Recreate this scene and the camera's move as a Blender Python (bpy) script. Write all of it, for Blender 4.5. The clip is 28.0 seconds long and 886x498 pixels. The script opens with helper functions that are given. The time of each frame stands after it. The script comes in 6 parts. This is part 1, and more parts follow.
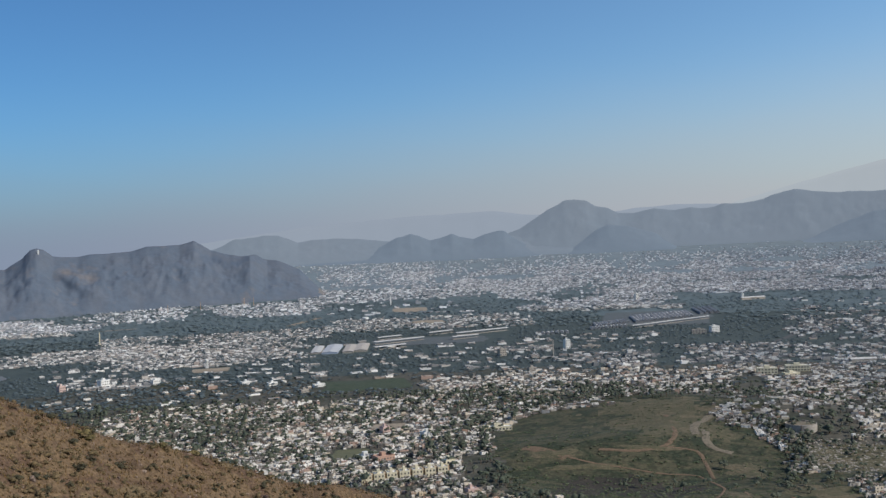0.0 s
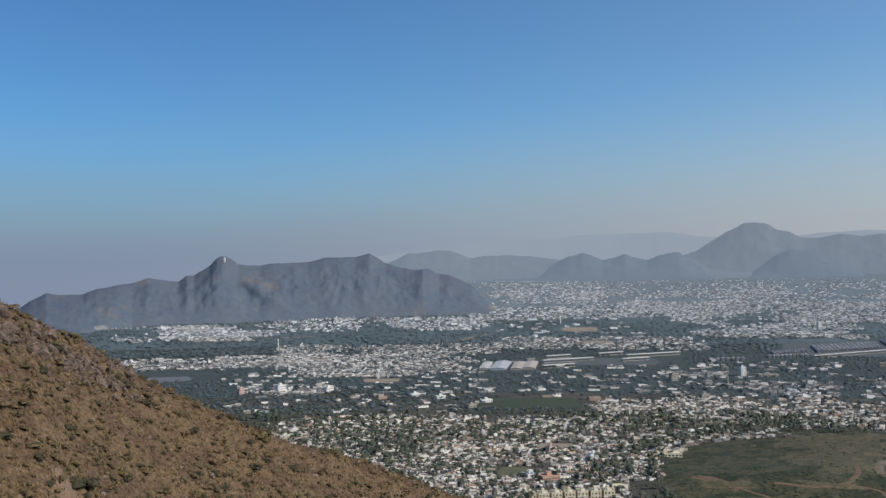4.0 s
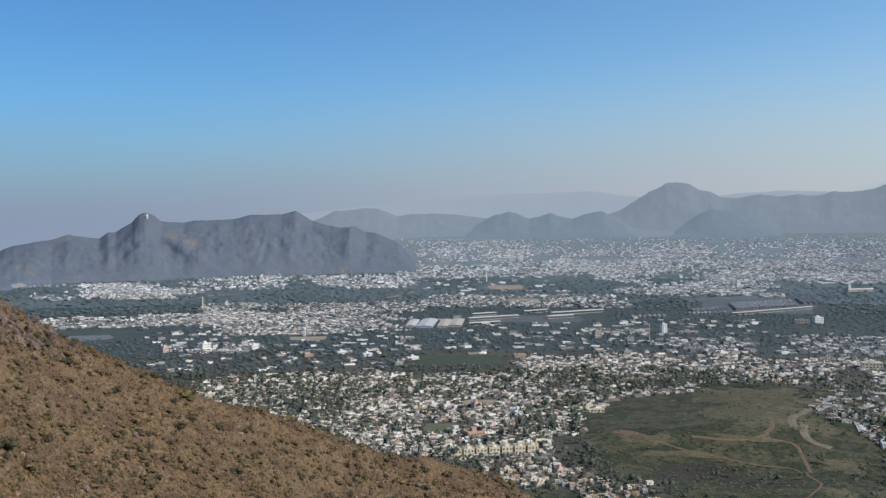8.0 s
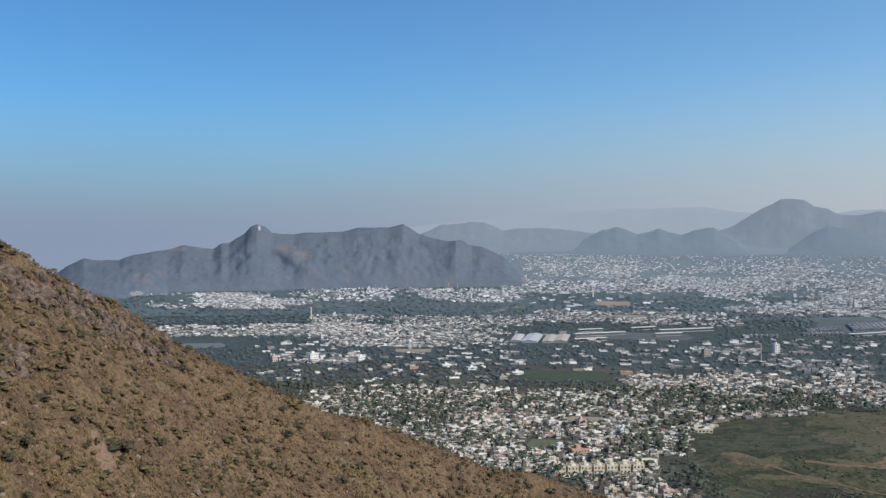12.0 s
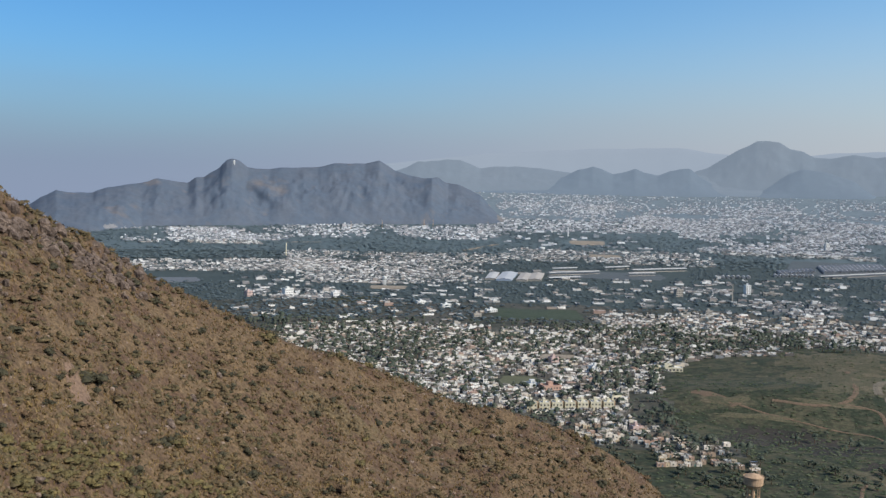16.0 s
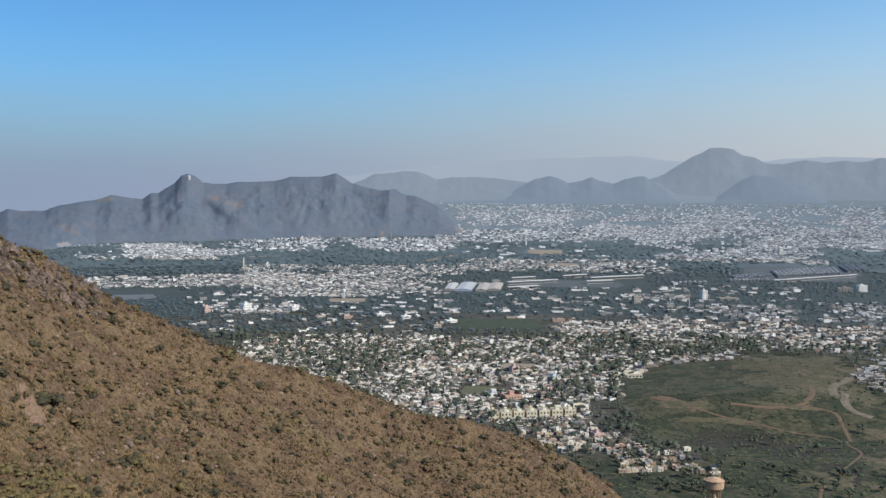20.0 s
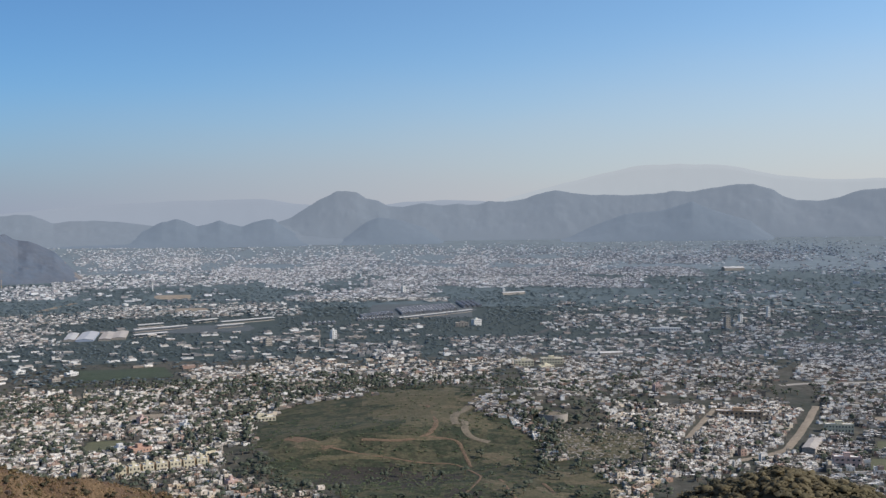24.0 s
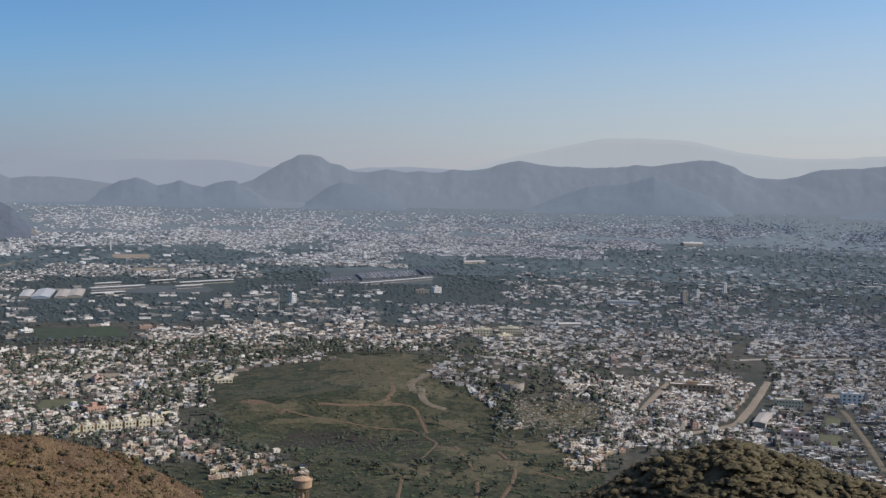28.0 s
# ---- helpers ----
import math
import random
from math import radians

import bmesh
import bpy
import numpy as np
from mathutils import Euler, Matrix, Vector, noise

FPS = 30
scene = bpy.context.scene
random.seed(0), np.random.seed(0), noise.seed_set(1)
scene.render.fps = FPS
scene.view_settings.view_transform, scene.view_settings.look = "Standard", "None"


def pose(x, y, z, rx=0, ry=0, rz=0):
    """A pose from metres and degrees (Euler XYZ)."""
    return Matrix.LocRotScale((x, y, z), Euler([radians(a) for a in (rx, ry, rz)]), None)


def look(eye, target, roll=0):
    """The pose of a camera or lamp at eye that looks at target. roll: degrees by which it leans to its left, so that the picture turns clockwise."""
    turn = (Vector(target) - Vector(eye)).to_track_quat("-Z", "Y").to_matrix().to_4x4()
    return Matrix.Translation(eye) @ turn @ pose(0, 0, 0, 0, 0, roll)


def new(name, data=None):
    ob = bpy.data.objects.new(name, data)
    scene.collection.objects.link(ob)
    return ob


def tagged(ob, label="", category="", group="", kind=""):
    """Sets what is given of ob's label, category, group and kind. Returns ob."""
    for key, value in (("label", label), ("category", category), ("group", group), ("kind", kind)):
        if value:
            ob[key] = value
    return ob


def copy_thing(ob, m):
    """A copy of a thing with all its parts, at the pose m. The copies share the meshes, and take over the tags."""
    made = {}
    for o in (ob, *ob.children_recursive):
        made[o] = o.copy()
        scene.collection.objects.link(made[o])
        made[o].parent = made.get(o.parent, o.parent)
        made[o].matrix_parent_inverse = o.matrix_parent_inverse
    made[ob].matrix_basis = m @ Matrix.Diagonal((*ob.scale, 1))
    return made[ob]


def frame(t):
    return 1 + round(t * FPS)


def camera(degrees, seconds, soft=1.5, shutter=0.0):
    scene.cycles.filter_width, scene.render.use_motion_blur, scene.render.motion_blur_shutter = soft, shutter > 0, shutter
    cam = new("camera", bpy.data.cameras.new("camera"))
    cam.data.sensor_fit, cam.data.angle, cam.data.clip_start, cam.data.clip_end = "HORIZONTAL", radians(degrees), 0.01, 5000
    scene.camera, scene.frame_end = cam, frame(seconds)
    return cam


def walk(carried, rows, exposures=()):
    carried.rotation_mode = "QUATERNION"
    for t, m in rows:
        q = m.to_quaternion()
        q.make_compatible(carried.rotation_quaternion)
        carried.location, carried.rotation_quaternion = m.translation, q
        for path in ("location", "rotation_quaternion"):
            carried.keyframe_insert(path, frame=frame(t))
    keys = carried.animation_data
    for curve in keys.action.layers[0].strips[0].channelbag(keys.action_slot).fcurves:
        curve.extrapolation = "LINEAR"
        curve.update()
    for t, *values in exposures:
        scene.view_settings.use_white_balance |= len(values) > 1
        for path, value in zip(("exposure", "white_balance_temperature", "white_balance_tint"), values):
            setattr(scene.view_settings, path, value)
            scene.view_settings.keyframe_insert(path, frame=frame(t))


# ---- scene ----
# the place is seen from a hill; the eye is 168 m above the plain
EYE = 168.0
cam = camera(46.0, 28.0, soft=1.45)
# seconds, yaw, pitch, roll of a camera that is turned at arm's length
ROWS = [
    (0.0, -0.02, -0.61, 2.33), (0.5, 1.40, -0.45, 1.60), (1.0, 6.67, 1.82, 2.19),
    (1.5, 8.91, 2.55, 1.37), (2.0, 9.51, 1.95, 1.57), (2.5, 10.26, 0.54, 1.54),
    (3.0, 10.22, 0.66, 0.92), (3.5, 9.56, 0.59, 0.77), (5.5, 8.85, 1.11, -0.04),
    (6.0, 3.52, 2.04, 0.03), (6.5, -0.50, 1.05, 0.23), (7.0, 8.89, -2.27, -0.88),
    (7.5, 8.94, -3.87, -0.20), (8.0, 5.38, -1.75, 0.28), (8.5, 7.79, -3.27, -0.20),
    (9.0, 9.07, -2.86, -0.70), (9.5, 9.43, -1.81, -0.44), (10.0, 7.92, -0.66, -0.51),
    (10.5, 8.35, -0.35, -0.48), (11.0, 10.47, -1.50, -0.40), (11.5, 11.30, -1.41, -0.18),
    (12.0, 11.21, -0.98, -0.33), (12.5, 11.76, -1.23, -0.46), (14.5, 9.73, -1.03, -0.25),
    (15.0, 8.78, -1.08, 0.03), (15.5, 10.10, -3.15, -1.25), (16.0, 9.92, -4.40, -1.20),
    (16.5, 10.74, -4.65, -0.15), (17.0, 10.82, -4.61, 0.00), (17.5, 9.66, -3.89, -0.87),
    (18.0, 7.83, -3.35, -0.86), (18.5, 8.09, -3.29, -0.89), (19.0, 8.53, -3.29, -0.88),
    (19.5, 8.28, -3.72, -0.33), (20.0, 7.57, -3.75, -0.22), (20.5, 5.90, -2.41, -0.76),
    (21.0, 5.62, -4.01, -1.79), (21.5, 0.13, -2.36, -1.55), (22.0, -6.94, -3.16, -1.43),
    (22.5, -9.95, -0.47, -0.31), (24.5, -12.84, -1.55, 0.09), (25.0, -13.25, -0.59, 0.27),
    (25.5, -14.26, -0.09, 0.03), (26.0, -15.14, -0.19, -0.27), (26.5, -18.86, 0.32, -0.73),
    (27.0, -21.76, 0.38, -2.86), (27.5, -18.21, -1.91, -2.48), (28.0, -14.60, -3.15, -1.64),
]
walk(cam, [(t, pose(-0.12 * math.sin(radians(yaw)), 0.12 * math.cos(radians(yaw)) - 0.12, EYE, 90 + pitch, roll, yaw)) for t, yaw, pitch, roll in ROWS],
     exposures=[(0.0, 0.06, 6500, 10), (3.0, 0.03, 6500, 10), (6.5, 0.05, 6480, 10), (8.0, 0.24, 6420, 9), (15.0, 0.24, 6400, 9), (17.0, 0.32, 6400, 9), (22.0, 0.36, 6450, 10), (25.0, 0.11, 6600, 13), (26.0, 0.08, 6600, 13), (27.0, 0.14, 6600, 13), (28.0, 0.06, 6600, 14)])

# ---- light ----
SUN_AZ, SUN_EL = 111.0, 39.0


def make_world():
    w = bpy.data.worlds.new("sky")
    scene.world = w
    w.use_nodes = True
    nt = w.node_tree
    nt.nodes.clear()
    N, L = nt.nodes.new, nt.links.new
    sky = N("ShaderNodeTexSky")
    sky.sky_type = "NISHITA"
    sky.sun_disc = False
    sky.sun_elevation, sky.sun_rotation = radians(SUN_EL), radians(SUN_AZ)
    sky.altitude, sky.air_density, sky.dust_density, sky.ozone_density = 600, 1.0, 1.2, 2.0
    co = N("ShaderNodeTexCoord")
    sep = N("ShaderNodeSeparateXYZ")
    L(co.outputs["Generated"], sep.inputs[0])
    # a layer of dust and smoke over the valley, thicker and brighter towards the sun
    band = N("ShaderNodeMapRange")
    band.interpolation_type = "SMOOTHERSTEP"
    band.inputs["From Min"].default_value, band.inputs["From Max"].default_value = -0.05, 0.17
    band.inputs["To Min"].default_value, band.inputs["To Max"].default_value = 1.0, 0.0
    side = N("ShaderNodeMapRange")
    side.interpolation_type = "SMOOTHSTEP"
    side.inputs["From Min"].default_value, side.inputs["From Max"].default_value = -0.55, 0.75
    # unseen sky behind the eye is given the bright haze to lift shaded walls
    behind = N("ShaderNodeMath")
    behind.operation = "MULTIPLY"
    behind.inputs[1].default_value = -0.9
    L(sep.outputs["Y"], behind.inputs[0])
    most = N("ShaderNodeMath")
    most.operation = "MAXIMUM"
    L(sep.outputs["X"], most.inputs[0])
    L(behind.outputs[0], most.inputs[1])
    L(most.outputs[0], side.inputs["Value"])
    nz = N("ShaderNodeTexNoise")
    nz.inputs["Scale"].default_value, nz.inputs["Detail"].default_value = 2.2, 3.0
    st = N("ShaderNodeMapping")
    st.inputs["Scale"].default_value = (1.0, 1.0, 5.0)
    L(co.outputs["Generated"], st.inputs[0])
    L(st.outputs[0], nz.inputs["Vector"])
    wob = N("ShaderNodeMath")
    wob.operation = "MULTIPLY_ADD"
    wob.inputs[1].default_value, wob.inputs[2].default_value = 0.05, -0.025
    L(nz.outputs["Fac"], wob.inputs[0])
    tall = N("ShaderNodeMath")
    tall.operation = "MULTIPLY_ADD"
    tall.inputs[1].default_value, tall.inputs[2].default_value = 0.085, 0.155
    L(side.outputs[0], tall.inputs[0])
    L(tall.outputs[0], band.inputs["From Max"])
    add = N("ShaderNodeMath")
    L(sep.outputs["Z"], add.inputs[0])
    L(wob.outputs[0], add.inputs[1])
    L(add.outputs[0], band.inputs["Value"])
    haze = N("ShaderNodeMix")
    haze.data_type = "RGBA"
    haze.inputs["A"].default_value, haze.inputs["B"].default_value = (0.222, 0.270, 0.374, 1), (0.50, 0.50, 0.512, 1)
    L(side.outputs[0], haze.inputs["Factor"])
    tint = N("ShaderNodeMix")
    tint.data_type, tint.blend_type = "RGBA", "MULTIPLY"
    tint.inputs["Factor"].default_value = 1.0
    deep = N("ShaderNodeMix")
    deep.data_type = "RGBA"
    deep.inputs["A"].default_value, deep.inputs["B"].default_value = (0.0375, 0.069, 0.098, 1), (0.100, 0.125, 0.138, 1)
    L(side.outputs[0], deep.inputs["Factor"])
    high = N("ShaderNodeMapRange")
    high.interpolation_type = "SMOOTHSTEP"
    high.inputs["From Min"].default_value, high.inputs["From Max"].default_value = 0.28, 0.7
    L(sep.outputs["Z"], high.inputs["Value"])
    # upper sky, out of view, is raised and neutral to fill the shade
    dusty = N("ShaderNodeMix")
    dusty.data_type = "RGBA"
    dusty.inputs["B"].default_value = (0.165, 0.160, 0.155, 1)
    L(high.outputs[0], dusty.inputs["Factor"])
    L(deep.outputs["Result"], dusty.inputs["A"])
    L(dusty.outputs["Result"], tint.inputs["B"])
    L(sky.outputs[0], tint.inputs["A"])
    mix = N("ShaderNodeMix")
    mix.data_type = "RGBA"
    L(band.outputs[0], mix.inputs["Factor"])
    L(tint.outputs["Result"], mix.inputs["A"])
    L(haze.outputs["Result"], mix.inputs["B"])
    bg = N("ShaderNodeBackground")
    L(mix.outputs["Result"], bg.inputs["Color"])
    out = N("ShaderNodeOutputWorld")
    L(bg.outputs[0], out.inputs[0])


make_world()
sun_data = bpy.data.lights.new("sun", "SUN")
sun_data.energy, sun_data.angle, sun_data.color = 4.4, radians(0.6), (1.0, 0.93, 0.82)
sun = new("sun", sun_data)
sa, se = radians(SUN_AZ), radians(SUN_EL)
sun.matrix_world = look((2000 * math.sin(sa), 2000 * math.cos(sa), 2500), (2000 * math.sin(sa) - math.sin(sa) * math.cos(se), 2000 * math.cos(sa) - math.cos(sa) * math.cos(se), 2500 - math.sin(se)))


# ---- materials ----
def material(name, stops, scale=1.0, fine=8.0, rough=0.9, bump=0.0, bump_scale=30.0, pick="noise", mixed=0.35, metal=0.0, stretch=(1, 1, 1), sheen=0.0, glow=None, spec=0.2):
    """stops: colours; pick: what chooses among them: noise over the surface, the piece (island) or the object; fine noise varies the value."""
    m = bpy.data.materials.new(name)
    m.use_nodes = True
    nt = m.node_tree
    N, L = nt.nodes.new, nt.links.new
    p = nt.nodes["Principled BSDF"]
    p.inputs["Roughness"].default_value, p.inputs["Metallic"].default_value = rough, metal
    p.inputs["Specular IOR Level"].default_value = spec
    p.inputs["Sheen Weight"].default_value = sheen
    geo = N("ShaderNodeNewGeometry")
    mp = N("ShaderNodeMapping")
    mp.inputs["Scale"].default_value = stretch
    L(geo.outputs["Position"], mp.inputs[0])
    big = N("ShaderNodeTexNoise")
    big.inputs["Scale"].default_value, big.inputs["Detail"].default_value, big.inputs["Roughness"].default_value = 1.0 / scale, 5.0, 0.62
    L(mp.outputs[0], big.inputs["Vector"])
    small = N("ShaderNodeTexNoise")
    small.inputs["Scale"].default_value, small.inputs["Detail"].default_value, small.inputs["Roughness"].default_value = fine / scale, 4.0, 0.7
    L(mp.outputs[0], small.inputs["Vector"])
    ramp = N("ShaderNodeValToRGB")
    el = ramp.color_ramp.elements
    n = len(stops)
    lo, hi = (0.3, 0.7) if pick == "noise" else (0.0, 1.0)
    while len(el) < n:
        el.new(0.5)
    for i, c in enumerate(stops):
        el[i].position = lo + (hi - lo) * (i / max(1, n - 1) if pick == "noise" else i / n)
        el[i].color = (*c, 1)
    if pick == "noise":
        L(big.outputs["Fac"], ramp.inputs[0])
    elif pick == "island":
        ramp.color_ramp.interpolation = "CONSTANT"
        L(geo.outputs["Random Per Island"], ramp.inputs[0])
    else:
        ramp.color_ramp.interpolation = "CONSTANT"
        oi = N("ShaderNodeObjectInfo")
        L(oi.outputs["Random"], ramp.inputs[0])
    var = N("ShaderNodeMapRange")
    var.inputs["From Min"].default_value, var.inputs["From Max"].default_value = 0.3, 0.7
    var.inputs["To Min"].default_value, var.inputs["To Max"].default_value = 1 - mixed, 1 + mixed
    L(small.outputs["Fac"], var.inputs["Value"])
    mul = N("ShaderNodeMix")
    mul.data_type, mul.blend_type = "RGBA", "MULTIPLY"
    mul.inputs["Factor"].default_value = 1.0
    L(ramp.outputs["Color"], mul.inputs["A"])
    L(var.outputs[0], mul.inputs["B"])
    L(mul.outputs["Result"], p.inputs["Base Color"])
    if bump:
        bn = N("ShaderNodeTexNoise")
        bn.inputs["Scale"].default_value, bn.inputs["Detail"].default_value = bump_scale, 4.0
        L(mp.outputs[0], bn.inputs["Vector"])
        b = N("ShaderNodeBump")
        b.inputs["Strength"].default_value, b.inputs["Distance"].default_value = 1.0, bump
        L(bn.outputs["Fac"], b.inputs["Height"])
        L(b.outputs[0], p.inputs["Normal"])
    if glow:
        p.inputs["Emission Color"].default_value = (*glow, 1)
        p.inputs["Emission Strength"].default_value = 1.0
    return m


SOIL = material("dry_soil", [(0.054, 0.036, 0.023), (0.092, 0.060, 0.036), (0.114, 0.078, 0.044), (0.076, 0.047, 0.031), (0.110, 0.081, 0.044), (0.064, 0.046, 0.028)], 13, 26, bump=0.35, bump_scale=1.3, mixed=0.6)
STONE = material("weathered_rock", [(0.058, 0.043, 0.035), (0.108, 0.080, 0.064), (0.176, 0.132, 0.104)], 1.2, 7, bump=0.2, bump_scale=3, mixed=0.55)
GRAVEL = material("loose_stones", [(0.13, 0.095, 0.074), (0.21, 0.158, 0.122), (0.17, 0.125, 0.096)], 3, 6, mixed=0.3)
PALE_STONE = material("pale_rubble", [(0.20, 0.18, 0.155), (0.28, 0.255, 0.22)], 4, 6, mixed=0.3)
GRASS = material("dry_grass", [(0.162, 0.108, 0.050), (0.205, 0.142, 0.063), (0.094, 0.064, 0.031), (0.176, 0.115, 0.054), (0.128, 0.094, 0.040), (0.140, 0.084, 0.042)], 6, 4, pick="island", mixed=0.3)
GOLD_GRASS = material("golden_grass", [(0.182, 0.130, 0.056), (0.224, 0.160, 0.068), (0.142, 0.102, 0.045), (0.196, 0.136, 0.060)], 6, 4, pick="island", mixed=0.3)
SHRUB = material("scrub_leaves", [(0.060, 0.048, 0.026), (0.098, 0.074, 0.039), (0.071, 0.058, 0.030), (0.118, 0.085, 0.045), (0.064, 0.050, 0.028), (0.088, 0.069, 0.035)], 3.2, 5, pick="noise", mixed=0.35)
SHRUB_DARK = material("dark_thorn_leaves", [(0.034, 0.032, 0.020), (0.048, 0.044, 0.026), (0.040, 0.037, 0.022)], 2, 6, mixed=0.35)
SHRUB_GREEN = material("green_shrub_leaves", [(0.094, 0.077, 0.033), (0.134, 0.104, 0.044), (0.076, 0.066, 0.030), (0.152, 0.114, 0.050)], 2.6, 6, mixed=0.4)
SHRUB_BROWN = material("withered_leaves", [(0.090, 0.060, 0.036), (0.118, 0.078, 0.045), (0.076, 0.054, 0.031)], 2, 6, mixed=0.4)
SHRUB_KNOLL = material("olive_bush_leaves", [(0.050, 0.046, 0.027), (0.076, 0.066, 0.037), (0.094, 0.077, 0.043), (0.060, 0.054, 0.031)], 5, 6, mixed=0.35)
BARK = material("bark", [(0.07, 0.05, 0.035), (0.12, 0.085, 0.06)], 0.6, 6, bump=0.02, bump_scale=20)
BARE = material("bare_earth", [(0.118, 0.076, 0.052), (0.156, 0.104, 0.072), (0.136, 0.090, 0.061)], 3, 8, bump=0.08, bump_scale=4, mixed=0.35)
PLAIN = material("plain_ground", [(0.040, 0.042, 0.032), (0.068, 0.064, 0.052), (0.034, 0.038, 0.029), (0.092, 0.084, 0.069)], 90, 14, mixed=0.4)
MEADOW = material("mound_turf", [(0.016, 0.023, 0.012), (0.030, 0.036, 0.020), (0.062, 0.057, 0.034), (0.020, 0.028, 0.015), (0.050, 0.047, 0.028), (0.026, 0.032, 0.018)], 38, 12, mixed=0.55)
TRACK = material("sandy_track", [(0.072, 0.056, 0.036), (0.128, 0.088, 0.058), (0.094, 0.068, 0.045)], 6, 8, mixed=0.5)
LANE = material("pale_lane", [(0.094, 0.082, 0.060), (0.158, 0.132, 0.098)], 7, 8, mixed=0.45)
DRY_TURF = material("dry_turf", [(0.046, 0.048, 0.026), (0.088, 0.076, 0.046), (0.060, 0.058, 0.033), (0.108, 0.088, 0.056), (0.040, 0.044, 0.024)], 20, 14, mixed=0.5)
SHADED_SCRUB = material("shaded_brown_scrub", [(0.018, 0.018, 0.014), (0.032, 0.028, 0.022), (0.046, 0.038, 0.030)], 14, 10, mixed=0.5)
SHEET_DARK = material("dark_sheet_roof", [(0.18, 0.185, 0.19), (0.225, 0.23, 0.235)], 25, 6, rough=0.7, mixed=0.2)
FIELD = material("pale_field", [(0.185, 0.155, 0.117), (0.240, 0.202, 0.154)], 25, 8, mixed=0.25)
GREEN_FIELD = material("dull_green_field", [(0.032, 0.046, 0.028), (0.044, 0.056, 0.036), (0.038, 0.050, 0.033)], 25, 8, mixed=0.3)
LAWN = material("sports_lawn", [(0.078, 0.082, 0.048), (0.100, 0.100, 0.060)], 15, 6, mixed=0.25)
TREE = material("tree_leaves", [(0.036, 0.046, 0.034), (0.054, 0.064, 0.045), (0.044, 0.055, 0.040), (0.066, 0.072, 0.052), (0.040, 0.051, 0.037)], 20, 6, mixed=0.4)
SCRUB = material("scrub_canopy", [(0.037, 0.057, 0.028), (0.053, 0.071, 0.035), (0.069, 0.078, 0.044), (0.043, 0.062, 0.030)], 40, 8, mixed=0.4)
# trees and ground by distance band: haze is put into bluer, paler base colours
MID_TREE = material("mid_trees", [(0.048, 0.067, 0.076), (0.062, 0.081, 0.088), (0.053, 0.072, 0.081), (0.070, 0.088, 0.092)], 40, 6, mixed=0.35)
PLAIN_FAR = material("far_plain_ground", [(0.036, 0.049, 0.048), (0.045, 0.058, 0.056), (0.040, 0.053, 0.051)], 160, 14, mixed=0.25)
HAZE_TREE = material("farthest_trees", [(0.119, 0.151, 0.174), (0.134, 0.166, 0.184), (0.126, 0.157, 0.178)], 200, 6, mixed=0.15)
FAR_TREE = material("hazed_far_trees", [(0.067, 0.093, 0.103), (0.080, 0.104, 0.111), (0.072, 0.098, 0.105)], 120, 6, mixed=0.22)
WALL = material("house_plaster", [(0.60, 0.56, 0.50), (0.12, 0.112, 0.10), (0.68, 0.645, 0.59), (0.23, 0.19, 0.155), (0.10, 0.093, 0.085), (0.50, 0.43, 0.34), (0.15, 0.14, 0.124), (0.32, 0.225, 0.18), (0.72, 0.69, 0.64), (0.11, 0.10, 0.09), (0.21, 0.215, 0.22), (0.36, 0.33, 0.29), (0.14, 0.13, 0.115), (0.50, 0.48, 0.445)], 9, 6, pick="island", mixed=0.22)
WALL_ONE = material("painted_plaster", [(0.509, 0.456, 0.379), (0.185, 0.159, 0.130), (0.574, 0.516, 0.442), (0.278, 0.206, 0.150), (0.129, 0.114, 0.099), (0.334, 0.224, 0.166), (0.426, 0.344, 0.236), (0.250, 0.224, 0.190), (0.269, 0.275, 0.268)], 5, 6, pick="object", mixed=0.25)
# plaster of the farther houses: distance haze is mixed into these two palettes
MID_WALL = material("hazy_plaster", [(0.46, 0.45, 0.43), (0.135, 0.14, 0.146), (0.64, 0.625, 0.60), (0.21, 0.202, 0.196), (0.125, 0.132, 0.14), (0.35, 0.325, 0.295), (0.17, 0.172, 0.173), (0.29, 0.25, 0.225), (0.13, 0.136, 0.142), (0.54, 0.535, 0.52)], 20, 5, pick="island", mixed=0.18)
FAR_WALL = material("hazed_far_plaster", [(0.45, 0.46, 0.475), (0.20, 0.215, 0.235), (0.56, 0.57, 0.585), (0.27, 0.27, 0.285), (0.17, 0.187, 0.21), (0.40, 0.375, 0.375), (0.22, 0.235, 0.255), (0.62, 0.63, 0.645), (0.18, 0.195, 0.22)], 30, 5, pick="island", mixed=0.15)
GLASS_DARK = material("window_glass", [(0.02, 0.024, 0.03), (0.035, 0.04, 0.045)], 2, 3, rough=0.45, spec=0.25)
CONCRETE = material("concrete", [(0.216, 0.200, 0.180), (0.288, 0.264, 0.232), (0.248, 0.228, 0.200)], 6, 8, mixed=0.25, bump=0.02, bump_scale=3)
CREAM = material("cream_render", [(0.50, 0.455, 0.33), (0.56, 0.505, 0.37)], 8, 6, mixed=0.15)
WHITE = material("white_render", [(0.521, 0.521, 0.504), (0.588, 0.580, 0.554)], 8, 6, mixed=0.12)
RUST = material("pinkish_render", [(0.4, 0.29, 0.26), (0.46, 0.34, 0.3)], 6, 6, mixed=0.2)
BRICK = material("dark_brick", [(0.090, 0.056, 0.045), (0.128, 0.083, 0.064)], 6, 8, mixed=0.25)
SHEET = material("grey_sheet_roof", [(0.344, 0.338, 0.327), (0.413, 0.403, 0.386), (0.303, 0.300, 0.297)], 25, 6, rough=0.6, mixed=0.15)
